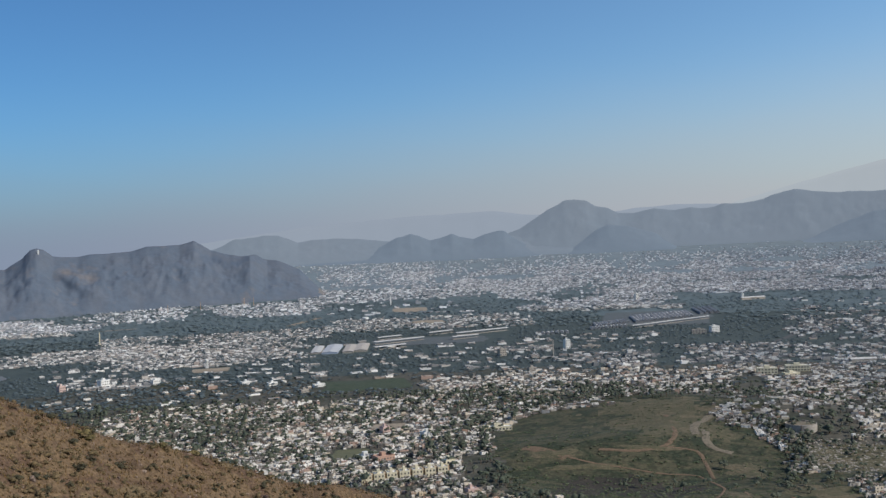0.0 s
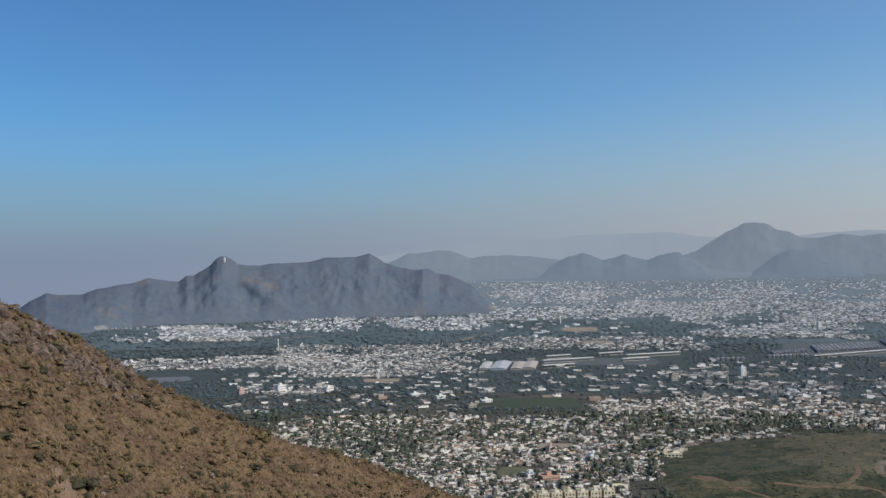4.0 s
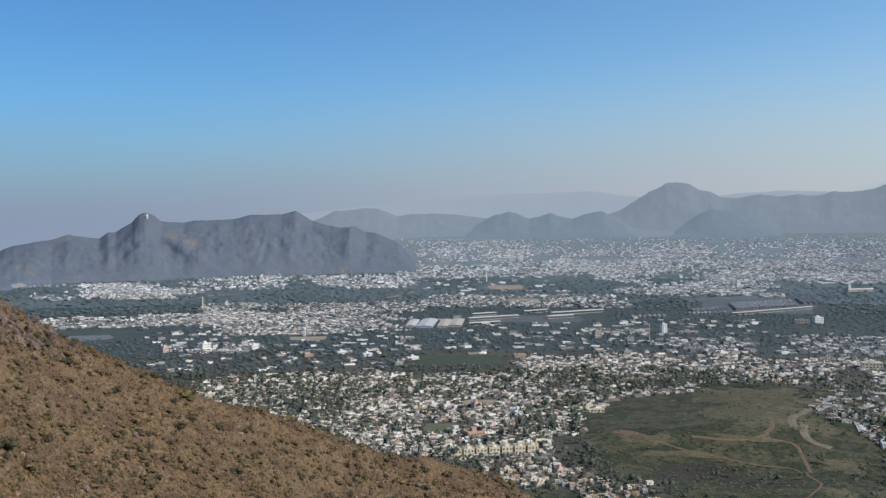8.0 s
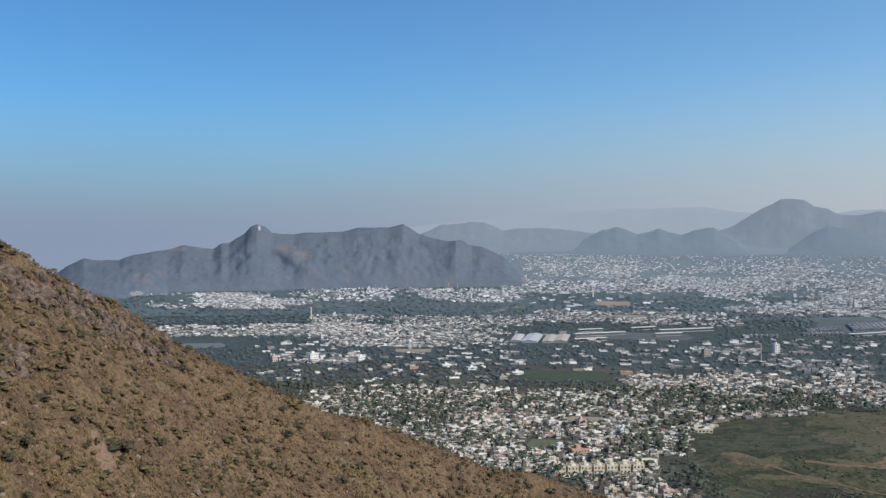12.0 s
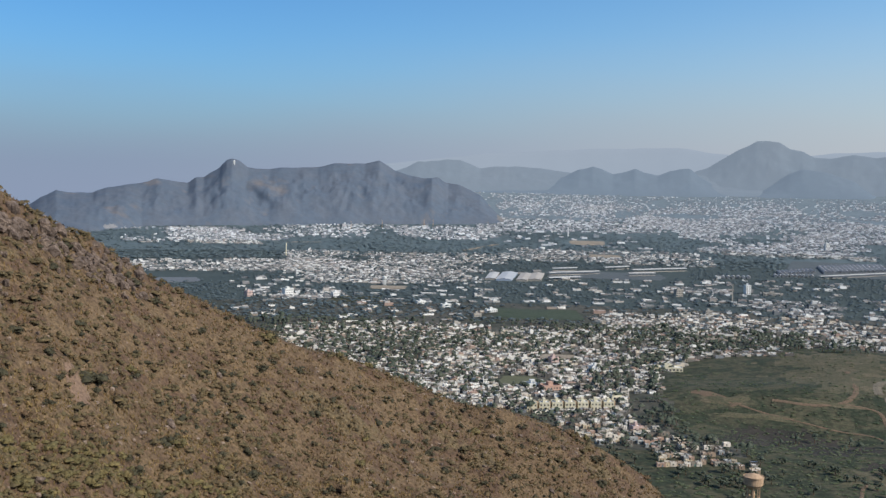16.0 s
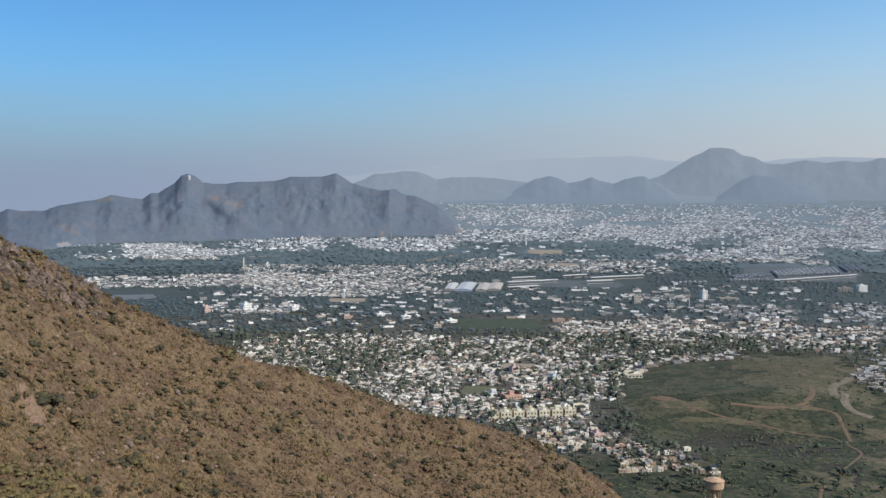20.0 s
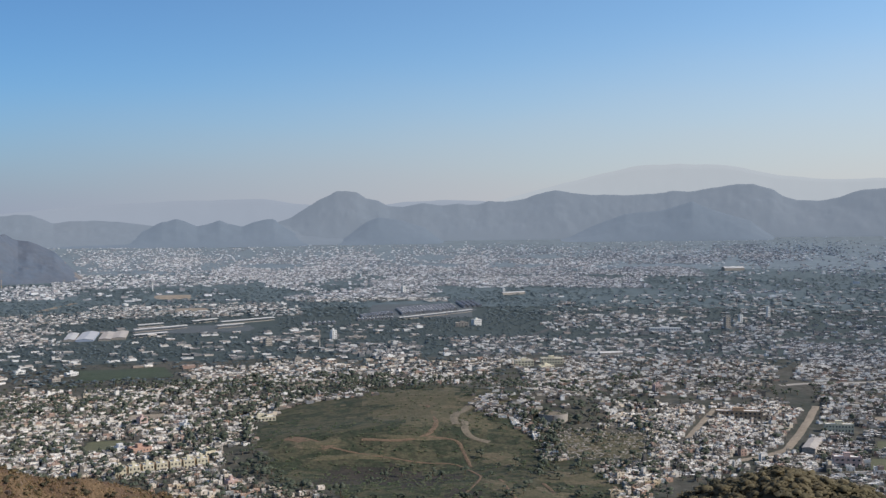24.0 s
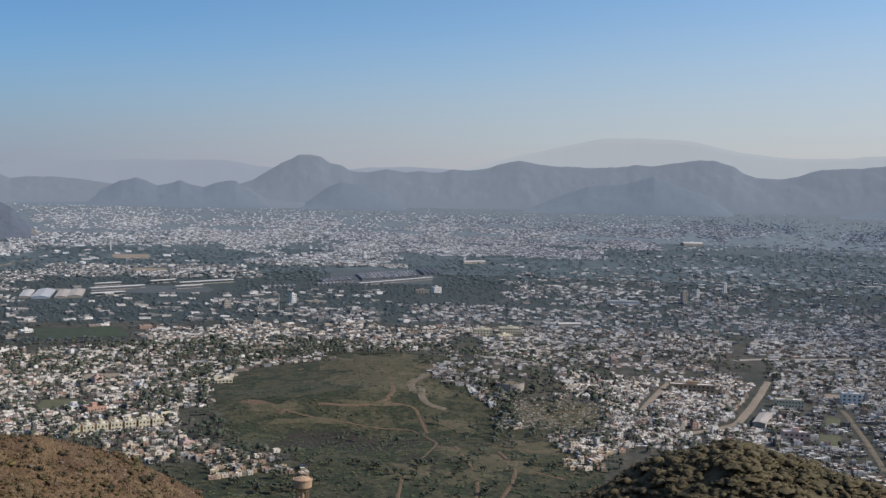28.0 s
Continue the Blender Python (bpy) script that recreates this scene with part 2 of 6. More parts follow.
SHEET_BLUE = material("pale_blue_sheet_roof", [(0.336, 0.344, 0.353), (0.397, 0.392, 0.390)], 25, 6, rough=0.5, mixed=0.1)
BLUE = material("blue_cladding", [(0.240, 0.286, 0.361), (0.288, 0.330, 0.399)], 15, 6, mixed=0.15)
TERRACOTTA = material("red_roof", [(0.34, 0.215, 0.165), (0.40, 0.26, 0.20)], 6, 6, mixed=0.2)
TANK_PLASTER = material("weathered_tank_plaster", [(0.30, 0.205, 0.130), (0.38, 0.262, 0.170), (0.25, 0.168, 0.108)], 4, 8, mixed=0.3)
TERRACE = material("beige_sheet_roof", [(0.301, 0.275, 0.250), (0.342, 0.318, 0.287)], 20, 6, mixed=0.15)
BLUE_PALE = material("pale_blue_render", [(0.34, 0.44, 0.50), (0.40, 0.49, 0.55)], 8, 6, mixed=0.15)
BLACK = material("black_plastic_tank", [(0.02, 0.02, 0.022), (0.03, 0.03, 0.03)], 1, 4, rough=0.5)
ASPHALT = material("asphalt", [(0.060, 0.060, 0.060), (0.078, 0.078, 0.077)], 8, 6, mixed=0.2)
YARD = material("cindery_yard", [(0.062, 0.074, 0.080), (0.078, 0.088, 0.092), (0.068, 0.080, 0.085)], 30, 9, mixed=0.25)
WATER = material("lake_water", [(0.104, 0.110, 0.114), (0.122, 0.126, 0.128)], 60, 6, rough=0.6, mixed=0.15, spec=0.15)
DOOR = material("painted_door", [(0.10, 0.13, 0.15), (0.18, 0.10, 0.06), (0.08, 0.14, 0.12)], 1, 4, pick="object")
# scrub of the mountain with the blue of distance haze put into its colour
HILL = material("hazed_mountain_scrub", [(0.068, 0.090, 0.124), (0.084, 0.099, 0.124), (0.073, 0.094, 0.125), (0.118, 0.111, 0.114)], 120, 7, mixed=0.12, stretch=(1, 1, 0.35))
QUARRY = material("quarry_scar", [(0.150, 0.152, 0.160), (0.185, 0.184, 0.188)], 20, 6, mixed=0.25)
HILL_LIT = material("sunlit_mountain_flank", [(0.110, 0.106, 0.106), (0.136, 0.126, 0.120), (0.094, 0.098, 0.104)], 60, 8, mixed=0.25)
# far ranges: distance haze is put into their emission and blue-grey base colour
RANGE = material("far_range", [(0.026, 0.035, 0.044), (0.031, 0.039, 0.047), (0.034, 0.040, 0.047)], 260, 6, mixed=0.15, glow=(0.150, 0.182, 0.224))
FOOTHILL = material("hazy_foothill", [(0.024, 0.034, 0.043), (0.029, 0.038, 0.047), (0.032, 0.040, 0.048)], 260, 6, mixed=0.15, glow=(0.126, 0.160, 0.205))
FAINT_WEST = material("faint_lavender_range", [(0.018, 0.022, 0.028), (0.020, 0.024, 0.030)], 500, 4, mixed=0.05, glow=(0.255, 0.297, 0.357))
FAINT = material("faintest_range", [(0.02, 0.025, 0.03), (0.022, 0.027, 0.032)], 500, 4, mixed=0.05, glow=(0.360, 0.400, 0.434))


# ---- tools for shapes ----
def lattice(ix, iy, seed):
    h = (ix.astype(np.int64) * 374761393 + iy.astype(np.int64) * 668265263 + seed * 982451653) & 0x7FFFFFFF
    h = ((h ^ (h >> 13)) * 1274126177) & 0x7FFFFFFF
    return ((h ^ (h >> 16)) & 0xFFFF) / 65535.0


def value_noise(x, y, seed=0):
    x, y = np.asarray(x, float), np.asarray(y, float)
    ix, iy = np.floor(x), np.floor(y)
    fx, fy = x - ix, y - iy
    fx, fy = fx * fx * (3 - 2 * fx), fy * fy * (3 - 2 * fy)
    a, b = lattice(ix, iy, seed), lattice(ix + 1, iy, seed)
    c, d = lattice(ix, iy + 1, seed), lattice(ix + 1, iy + 1, seed)
    return (a + (b - a) * fx) * (1 - fy) + (c + (d - c) * fx) * fy


def fbm(x, y, seed=0, octaves=4):
    total, amp = 0.0, 0.5
    for i in range(octaves):
        total = total + amp * (value_noise(np.asarray(x) * 2**i, np.asarray(y) * 2**i, seed + i) - 0.5)
        amp *= 0.5
    return total


def build_mesh(name, verts, faces, mats, index=None, smooth=False):
    """verts (n, 3); faces (m, 3 or 4) of one size."""
    me = bpy.data.meshes.new(name)
    verts, faces = np.asarray(verts, np.float32), np.asarray(faces, np.int32)
    k = faces.shape[1]
    me.vertices.add(len(verts))
    me.vertices.foreach_set("co", verts.ravel())
    me.loops.add(faces.size)
    me.loops.foreach_set("vertex_index", faces.ravel())
    me.polygons.add(len(faces))
    me.polygons.foreach_set("loop_start", np.arange(len(faces), dtype=np.int32) * k)
    for m in mats:
        me.materials.append(m)
    if index is not None:
        me.polygons.foreach_set("material_index", np.asarray(index, np.int32))
    me.polygons.foreach_set("use_smooth", np.full(len(faces), smooth, bool))
    me.update(calc_edges=True)
    me.validate()
    return me


def grid_faces(rows, cols):
    i = np.arange(rows - 1)[:, None] * cols + np.arange(cols - 1)[None, :]
    i = i.ravel()
    return np.stack([i, i + 1, i + cols + 1, i + cols], 1)


class Shape:
    """A small triangle mesh gathered piece by piece: vertices, triangles, material slots."""

    def __init__(self):
        self.v, self.f, self.m, self.n = [], [], [], 0

    def add(self, v, f, slot=0):
        f = np.asarray(f)
        if f.shape[1] == 4:
            f = np.concatenate([f[:, [0, 1, 2]], f[:, [0, 2, 3]]])
        self.v.append(np.asarray(v, float))
        self.f.append(f + self.n)
        self.m.append(np.full(len(f), slot))
        self.n += len(v)
        return self

    def box(self, x0, y0, z0, x1, y1, z1, slot=0, bottom=False):
        v = [(x0, y0, z0), (x1, y0, z0), (x1, y1, z0), (x0, y1, z0), (x0, y0, z1), (x1, y0, z1), (x1, y1, z1), (x0, y1, z1)]
        f = [(0, 1, 5, 4), (1, 2, 6, 5), (2, 3, 7, 6), (3, 0, 4, 7), (4, 5, 6, 7)] + ([(3, 2, 1, 0)] if bottom else [])
        return self.add(v, f, slot)

    def tray(self, x0, y0, z0, x1, y1, z1, wall=0.25, depth=0.9, slot=0, roof=0):
        """A flat-roofed block whose roof lies below a parapet."""
        o = [(x0, y0), (x1, y0), (x1, y1), (x0, y1)]
        i = [(x0 + wall, y0 + wall), (x1 - wall, y0 + wall), (x1 - wall, y1 - wall), (x0 + wall, y1 - wall)]
        v = [(*p, z0) for p in o] + [(*p, z1) for p in o] + [(*p, z1) for p in i] + [(*p, z1 - depth) for p in i]
        f = []
        for a in range(4):
            b = (a + 1) % 4
            f += [(a, b, 4 + b, 4 + a), (4 + a, 4 + b, 8 + b, 8 + a), (8 + a, 8 + b, 12 + b, 12 + a)]
        self.add(v, f, slot)
        return self.add([(*p, z1 - depth + 0.004) for p in i], [(0, 1, 2, 3)], roof)

    def tube(self, cx, cy, rings, sides=10, slot=0, cap=True):
        """rings: (z, radius) from below upwards."""
        a = np.arange(sides) * 2 * np.pi / sides
        v = np.concatenate([np.stack([cx + r * np.cos(a), cy + r * np.sin(a), np.full(sides, z)], 1) for z, r in rings])
        f = []
        for k in range(len(rings) - 1):
            for s in range(sides):
                t = (s + 1) % sides
                f.append((k * sides + s, k * sides + t, (k + 1) * sides + t, (k + 1) * sides + s))
        self.add(v, f, slot)
        if cap:
            top = (len(rings) - 1) * sides
            ring = v[top:]
            self.add(np.concatenate([ring, ring.mean(0, keepdims=True)]), [(s, (s + 1) % sides, sides) for s in range(sides)], slot)
        return self

    def leaves(self, rng, centre, radii, count, size, slot=0, floor=None):
        """A clump of leaf sprays: small bent triangles strewn through an ellipsoid, thicker at its skin."""
        d = rng.normal(size=(count, 3))
        d /= np.linalg.norm(d, axis=1, keepdims=True)
        c = np.asarray(centre) + d * np.asarray(radii) * (0.55 + 0.5 * rng.random((count, 1)))
        if floor is not None:
            c[:, 2] = np.maximum(c[:, 2], floor)
        a, b = rng.normal(size=(count, 3)), rng.normal(size=(count, 3))
        a = a / np.linalg.norm(a, axis=1, keepdims=True) * 0.6 + d * 0.3
        b /= np.linalg.norm(b, axis=1, keepdims=True)
        s = size * (0.6 + 0.8 * rng.random((count, 1)))
        v = np.stack([c - a * s, c + a * s, c + b * s], 1).reshape(-1, 3)
        return self.add(v, np.arange(3 * count).reshape(-1, 3), slot)

    def lump(self, rng, centre, radii, slot=0, rough=0.25, under=True):
        """A rough eight-sided clump."""
        v = np.array([(1, 0, 0), (0, 1, 0), (-1, 0, 0), (0, -1, 0), (0, 0, 1), (0, 0, -0.7), (0.6, 0.6, 0.5), (-0.6, -0.6, 0.5), (0.6, -0.6, 0.4), (-0.6, 0.6, 0.45)], float)
        v = v * (1 + rough * rng.normal(size=(10, 1))) * np.asarray(radii) + np.asarray(centre)
        f = [(0, 6, 4), (6, 1, 4), (1, 9, 4), (9, 2, 4), (2, 7, 4), (7, 3, 4), (3, 8, 4), (8, 0, 4), (0, 1, 6), (1, 2, 9), (2, 3, 7), (3, 0, 8), (1, 0, 5), (2, 1, 5), (3, 2, 5), (0, 3, 5)][: 16 if under else 12]
        return self.add(v, f, slot)

    def data(self):
        return np.concatenate(self.v), np.concatenate(self.f), np.concatenate(self.m)

    def mesh(self, name, mats, smooth=False):
        v, f, m = self.data()
        return build_mesh(name, v, f, mats if isinstance(mats, (list, tuple)) else [mats], m, smooth)


def strew(name, shapes, which, pos, turn, scale, mats, smooth=False):
    """One joined mesh of many copies of small shapes. scale: (n, 3)."""
    V, F, M, n = [], [], [], 0
    for k, s in enumerate(shapes):
        sel = np.nonzero(which == k)[0]
        if not len(sel):
            continue
        v, f, m = s.data()
        p = v[None] * scale[sel][:, None, :]
        c, q = np.cos(turn[sel])[:, None], np.sin(turn[sel])[:, None]
        out = np.stack([p[..., 0] * c - p[..., 1] * q, p[..., 0] * q + p[..., 1] * c, p[..., 2]], -1) + pos[sel][:, None, :]
        V.append(out.reshape(-1, 3))
        F.append((f[None] + (np.arange(len(sel)) * len(v))[:, None, None]).reshape(-1, 3) + n)
        M.append(np.tile(m, len(sel)))
        n += len(sel) * len(v)
    return new(name, build_mesh(name, np.concatenate(V), np.concatenate(F), mats, np.concatenate(M), smooth))


def part(name, shape, mats, parent, label=""):
    ob = new(name, shape if isinstance(shape, bpy.types.Mesh) else shape.mesh(name, mats))
    ob.parent = parent
    return tagged(ob, label)


def thing(name, label, category, group="", m=None):
    ob = new(name)
    ob.empty_display_size = 0.5
    if m is not None:
        ob.matrix_basis = m
    return tagged(ob, label, category, group)


# ---- the lie of the land ----
def unflat(r):
    """How far off level ground would have to be to be seen as low as the plain is at r: the plain climbs beyond 2 km."""
    r = np.asarray(r, float)
    return np.where(r < 2000, r, 2000 - 2600 * np.log(np.maximum(1e-9, 1 - (np.minimum(r, 4585) - 2000) / 2600)))


def plain_z(az, r):
    """Height of the plain at az degrees (right of straight ahead) and r metres."""
    z = EYE * (1 - r / unflat(r))
    z = z - np.clip((-np.asarray(az) - 12) / 8, 0, 1) * np.maximum(0, r - 3000) * 0.09
    x, y = r * np.sin(np.radians(az)), r * np.cos(np.radians(az))
    z = z + 0.012 * np.maximum(x, 0) * np.clip((r - 1500) / 2500, 0, 1)
    # a low scrubby mound with a hollow before it, and the foot of the hills
    z = z + 13 * np.exp(-(((x - 215) / 105) ** 2) - ((y - 930) / 120) ** 2) + 8 * np.exp(-(((x - 120) / 90) ** 2) - ((y - 800) / 45) ** 2)
    z = z - 7 * np.exp(-(((x - 130) / 90) ** 2) - ((y - 715) / 45) ** 2) + 10 * np.exp(-(((x - 300) / 60) ** 2) - ((y - 880) / 60) ** 2)
    z = z + 30 * np.exp(-np.maximum(r - 330, 0) / 70)
    return z + 2.2 * fbm(x / 60, y / 60, 5, 3)


def spot(az, r):
    """The place on the plain that is seen in the direction of level ground at r."""
    az, r0 = np.asarray(az, float), np.asarray(r, float)
    drop = EYE / unflat(r0)
    q = r0
    for _ in range(6):
        q = 0.5 * q + 0.5 * (EYE - plain_z(az, q)) / drop
    return np.stack(np.broadcast_arrays(q * np.sin(np.radians(az)), q * np.cos(np.radians(az)), plain_z(az, q)), -1)


CREST = [(-180, 6), (-120, 14), (-90, 16), (-60, 14), (-45, 7), (-38, 2), (-33.8, -0.75), (-31.5, -2.25), (-30.2, -3.05), (-29.5, -3.47), (-28.5, -3.75), (-28, -4.13), (-27.2, -4.8), (-26, -5.47), (-25.3, -6.0), (-24.2, -6.5), (-23.2, -6.98), (-22.2, -7.6), (-21.1, -7.93), (-20.2, -8.55), (-18.7, -9.23), (-17.2, -9.8), (-15.3, -10.2), (-14.1, -10.68), (-12.5, -11.2), (-11, -11.8), (-9.4, -12.48), (-7.8, -12.82), (-6.3, -12.9), (-4.7, -13.35), (-3.1, -13.9), (-2, -14.2), (-0.8, -14.8), (0.4, -15.4), (1.4, -16.0), (2.3, -16.7), (4, -18.4), (7, -22), (15, -32), (180, -40)]
KNOLL = [(-180, -40), (8, -34), (18, -19), (22.2, -17.1), (24.9, -15.9), (27.8, -14.5), (30.7, -13.6), (33, -13.75), (35.9, -14.3), (38.3, -14.6), (45, -16), (55, -20), (70, -30), (180, -40)]


def along(table, az):
    a, b = zip(*table)
    return np.interp(az, a, b)


def relief(x, y):
    """Bumps and gullies of the near hill."""
    gully = np.abs(fbm((x * 0.8 + y * 0.6) / 16, (y * 0.8 - x * 0.6) / 60, 51, 2)) * 4
    return 5.0 * fbm(x / 22, y / 22, 11, 4) + 1.6 * fbm(x / 4.5, y / 4.5, 31, 3) - 1.6 * np.clip(1 - gully * 2.2, 0, 1)


def hill_z(az, r):
    az, r = np.broadcast_arrays(np.asarray(az, float), np.asarray(r, float))
    x, y = r * np.sin(np.radians(az)), r * np.cos(np.radians(az))
    back = np.clip((np.abs(az) - 75) / 40, 0, 1)
    own = -1.65 - 0.02 * r - 0.56 * np.maximum(r - 1.5, 0) * (1 - back) + 0.3 * np.minimum(r, 150) * back - 0.5 * np.maximum(r - 150, 0) * back
    rc, rb = np.interp(az, [-90, -34, 2, 15], [140, 150, 215, 230]), np.interp(az, [-90, -34, 2, 15], [55, 78, 140, 160])
    zc, zb = rc * np.tan(np.radians(along(CREST, az))), np.minimum(rb * np.tan(radians(-26)), rc * np.tan(np.radians(along(CREST, az))) - 4)
    spur = np.where(r < rc, zb + (zc - zb) * (r - rb) / (rc - rb), zc - 0.72 * (r - rc))
    spur = spur - 0.35 * np.exp(-((r - rc) / 9) ** 2)
    kn = 95 * np.tan(np.radians(along(KNOLL, az))) + 3 - 0.55 * np.sqrt((r - 95) ** 2 + 30)
    z = np.maximum(np.maximum(own, spur), kn)
    rough = np.clip((r - 8) / 40, 0, 1)
    z = z + rough * relief(x, y)
    k = rc / np.maximum(r, 1e-6)
    return EYE + z - rough * relief(x * k, y * k) * np.exp(-((r - rc) / 14) ** 2) * (np.abs(az) < 60)


def hill_spot(az, el):
    """Where the line of sight at az, el degrees meets the near hill."""
    r = np.arange(40.0, 330.0, 0.5)
    hit = np.nonzero(hill_z(az, r) >= EYE + r * np.tan(radians(el)))[0]
    d = r[hit[0]] if len(hit) else 200.0
    return Vector((d * math.sin(radians(az)), d * math.cos(radians(az)), float(hill_z(az, d))))


def polar_sheet(name, az, r, height, mats, smooth=True, index=None):
    A, R = np.meshgrid(az, r)
    v = np.stack([R * np.sin(np.radians(A)), R * np.cos(np.radians(A)), height(A, R)], -1).reshape(-1, 3)
    return new(name, build_mesh(name, v, grid_faces(len(r), len(az)), mats, index, smooth))


wide = np.concatenate([np.linspace(-180, -50, 40), np.arange(-48, 48.01, 0.2), np.linspace(50, 180, 40)])
hill_r = np.concatenate([np.linspace(0.01, 45, 16), np.arange(46.5, 60, 1.5), np.arange(60, 240, 1.2), np.geomspace(241, 520, 40)])
tagged(polar_sheet("hillside", wide, hill_r, hill_z, [SOIL, SHRUB_KNOLL], index=((wide[None, 1:] > 11) & (wide[None, 1:] < 80) & (hill_r[1:, None] > 60) & (hill_r[1:, None] < 140)).astype(int).ravel()), "steep brown hillside of dry soil, grass and rock", "hill", kind="structure")

plain_r = np.concatenate([np.linspace(230, 500, 30), np.arange(508, 1200, 8), np.geomspace(1210, 4880, 100)])
ground_az = np.concatenate([np.linspace(-180, -50, 40), np.arange(-48, 48.01, 0.3), np.linspace(50, 180, 40)])
A, R = np.meshgrid(0.5 * (ground_az[1:] + ground_az[:-1]), 0.5 * (plain_r[1:] + plain_r[:-1]))
X, Y = R * np.sin(np.radians(A)), R * np.cos(np.radians(A))
on_mound = ((X - 155 + 40 * fbm(X / 40, Y / 40, 3)) / 122) ** 2 + ((Y - 810 + 60 * fbm(X / 40, Y / 40, 4)) / 215) ** 2 < 1
on_mound |= (R < np.where(A > 13, 745, 640)) & (A > -60) & (A < 24)
on_top = ((X - 186 + 50 * fbm(X / 30, Y / 30, 6)) / 60) ** 2 + ((Y - 890 + 90 * fbm(X / 30, Y / 30, 7)) / 92) ** 2 < 0.9 + 2.4 * fbm(X / 14, Y / 30, 8)
# brown scrub below the ridge path, the slope's shade darkened into its colour
on_slope = (((A - 8.9) / 4.3) ** 2 + ((R - 706) / 38) ** 2 < 0.9 + 2.2 * fbm(X / 18, Y / 18, 12)) | (((A - 13.7) / 1.3) ** 2 + ((R - 628) / 26) ** 2 < 0.9 + 2.2 * fbm(X / 18, Y / 18, 13))
# farther rings take the materials with painted haze
ground = polar_sheet("ground", ground_az, plain_r, plain_z, [PLAIN, MEADOW, PLAIN_FAR, FAR_TREE, HAZE_TREE, DRY_TURF, SHADED_SCRUB], index=np.where(on_slope, 6, np.where(on_top, 5, np.where(R > 3200, 4, np.where(R > 2100, 3, np.where(R > 1320 + 160 * fbm(X / 80, Y / 80, 8), 2, on_mound))))).ravel())
tagged(ground, "dusty valley floor between houses and trees", "ground", kind="structure")


def ridge(name, profile, far, foot, mat, step, seed, label, spurs=0.3, jag=0.0, rows=26, soft=0.12):
    """A range of hills: crest (az, el) at the distance far(az), front foot on the plain at foot(az)."""
    az = np.arange(profile[0][0], profile[-1][0] + step / 2, step)
    el = along(profile, az) + jag * fbm(az * 2.2, az * 0 + seed, seed, 4)
    ker = np.hanning(2 * int(soft / step) + 3)
    el = np.convolve(np.pad(el, len(ker) // 2, mode="edge"), ker / ker.sum(), mode="valid")
    rc, rf = far(az), foot(az)
    zc, zf = EYE + rc * np.tan(np.radians(el)), plain_z(az, rf) - 3
    v = []
    for k in range(rows + 8):
        t = min(k / rows, 1.0)
        over = max(0, k - rows) / 8
        rib = np.sqrt(fbm(az * 0.42 + t * 1.1, az * 0 + t * 0.9, seed + 7, 2) ** 2 + 0.012) * 1.9 + 0.2 * np.sqrt(fbm(az * 1.3 - t * 1.2, az * 0 + t * 2.2, seed + 9, 2) ** 2 + 0.01) * 2.0
        r = rf + (rc - rf) * t - spurs * (rc - rf) * (0.5 - rib) * math.sin(math.pi * t) ** 0.8 + over * 160
        z = zf + (zc - zf) * (t**0.85 + 0.14 * fbm(az * 1.6, az * 0 + t * 5, seed + 3, 3) * math.sin(math.pi * t)) - over * (zc - zf + 20) * 0.9
        v.append(np.stack([r * np.sin(np.radians(az)), r * np.cos(np.radians(az)), z], -1))
    v = np.concatenate(v)
    return tagged(new(name, build_mesh(name, v, grid_faces(rows + 8, len(az)), [mat], None, True)), label, "mountain", kind="structure")


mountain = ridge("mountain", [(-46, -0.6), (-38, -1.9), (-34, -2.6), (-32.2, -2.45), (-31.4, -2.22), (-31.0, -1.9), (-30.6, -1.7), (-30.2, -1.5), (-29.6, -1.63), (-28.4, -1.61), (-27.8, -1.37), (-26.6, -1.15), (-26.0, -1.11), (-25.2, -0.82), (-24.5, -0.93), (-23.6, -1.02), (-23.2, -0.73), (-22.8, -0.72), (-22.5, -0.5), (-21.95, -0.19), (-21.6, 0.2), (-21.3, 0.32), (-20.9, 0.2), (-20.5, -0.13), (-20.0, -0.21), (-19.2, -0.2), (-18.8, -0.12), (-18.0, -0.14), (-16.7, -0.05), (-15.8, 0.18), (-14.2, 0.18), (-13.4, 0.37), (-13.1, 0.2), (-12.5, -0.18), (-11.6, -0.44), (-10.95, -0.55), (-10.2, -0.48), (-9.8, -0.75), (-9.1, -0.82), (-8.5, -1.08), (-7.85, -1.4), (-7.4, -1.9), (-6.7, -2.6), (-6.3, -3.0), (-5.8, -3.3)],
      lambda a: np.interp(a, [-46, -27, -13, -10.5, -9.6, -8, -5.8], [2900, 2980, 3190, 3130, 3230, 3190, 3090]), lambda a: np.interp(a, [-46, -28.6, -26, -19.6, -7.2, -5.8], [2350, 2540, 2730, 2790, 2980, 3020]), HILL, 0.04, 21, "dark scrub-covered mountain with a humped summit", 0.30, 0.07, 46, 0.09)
v = np.empty(len(mountain.data.vertices) * 3, np.float32)
mountain.data.vertices.foreach_get("co", v)
v = v.reshape(-1, 3)
f = np.empty(len(mountain.data.polygons) * 4, np.int32)
mountain.data.polygons.foreach_get("vertices", f)
v = v[f.reshape(-1, 4)].mean(1)
a, e = np.degrees(np.arctan2(v[:, 0], v[:, 1])), np.degrees(np.arctan2(v[:, 2] - EYE, np.hypot(v[:, 0], v[:, 1])))
scar = ((a + 27.57) / 0.30) ** 2 + ((e + 3.38) / 0.13) ** 2 + 2.4 * fbm(a * 6, e * 12, 3, 3) < 1
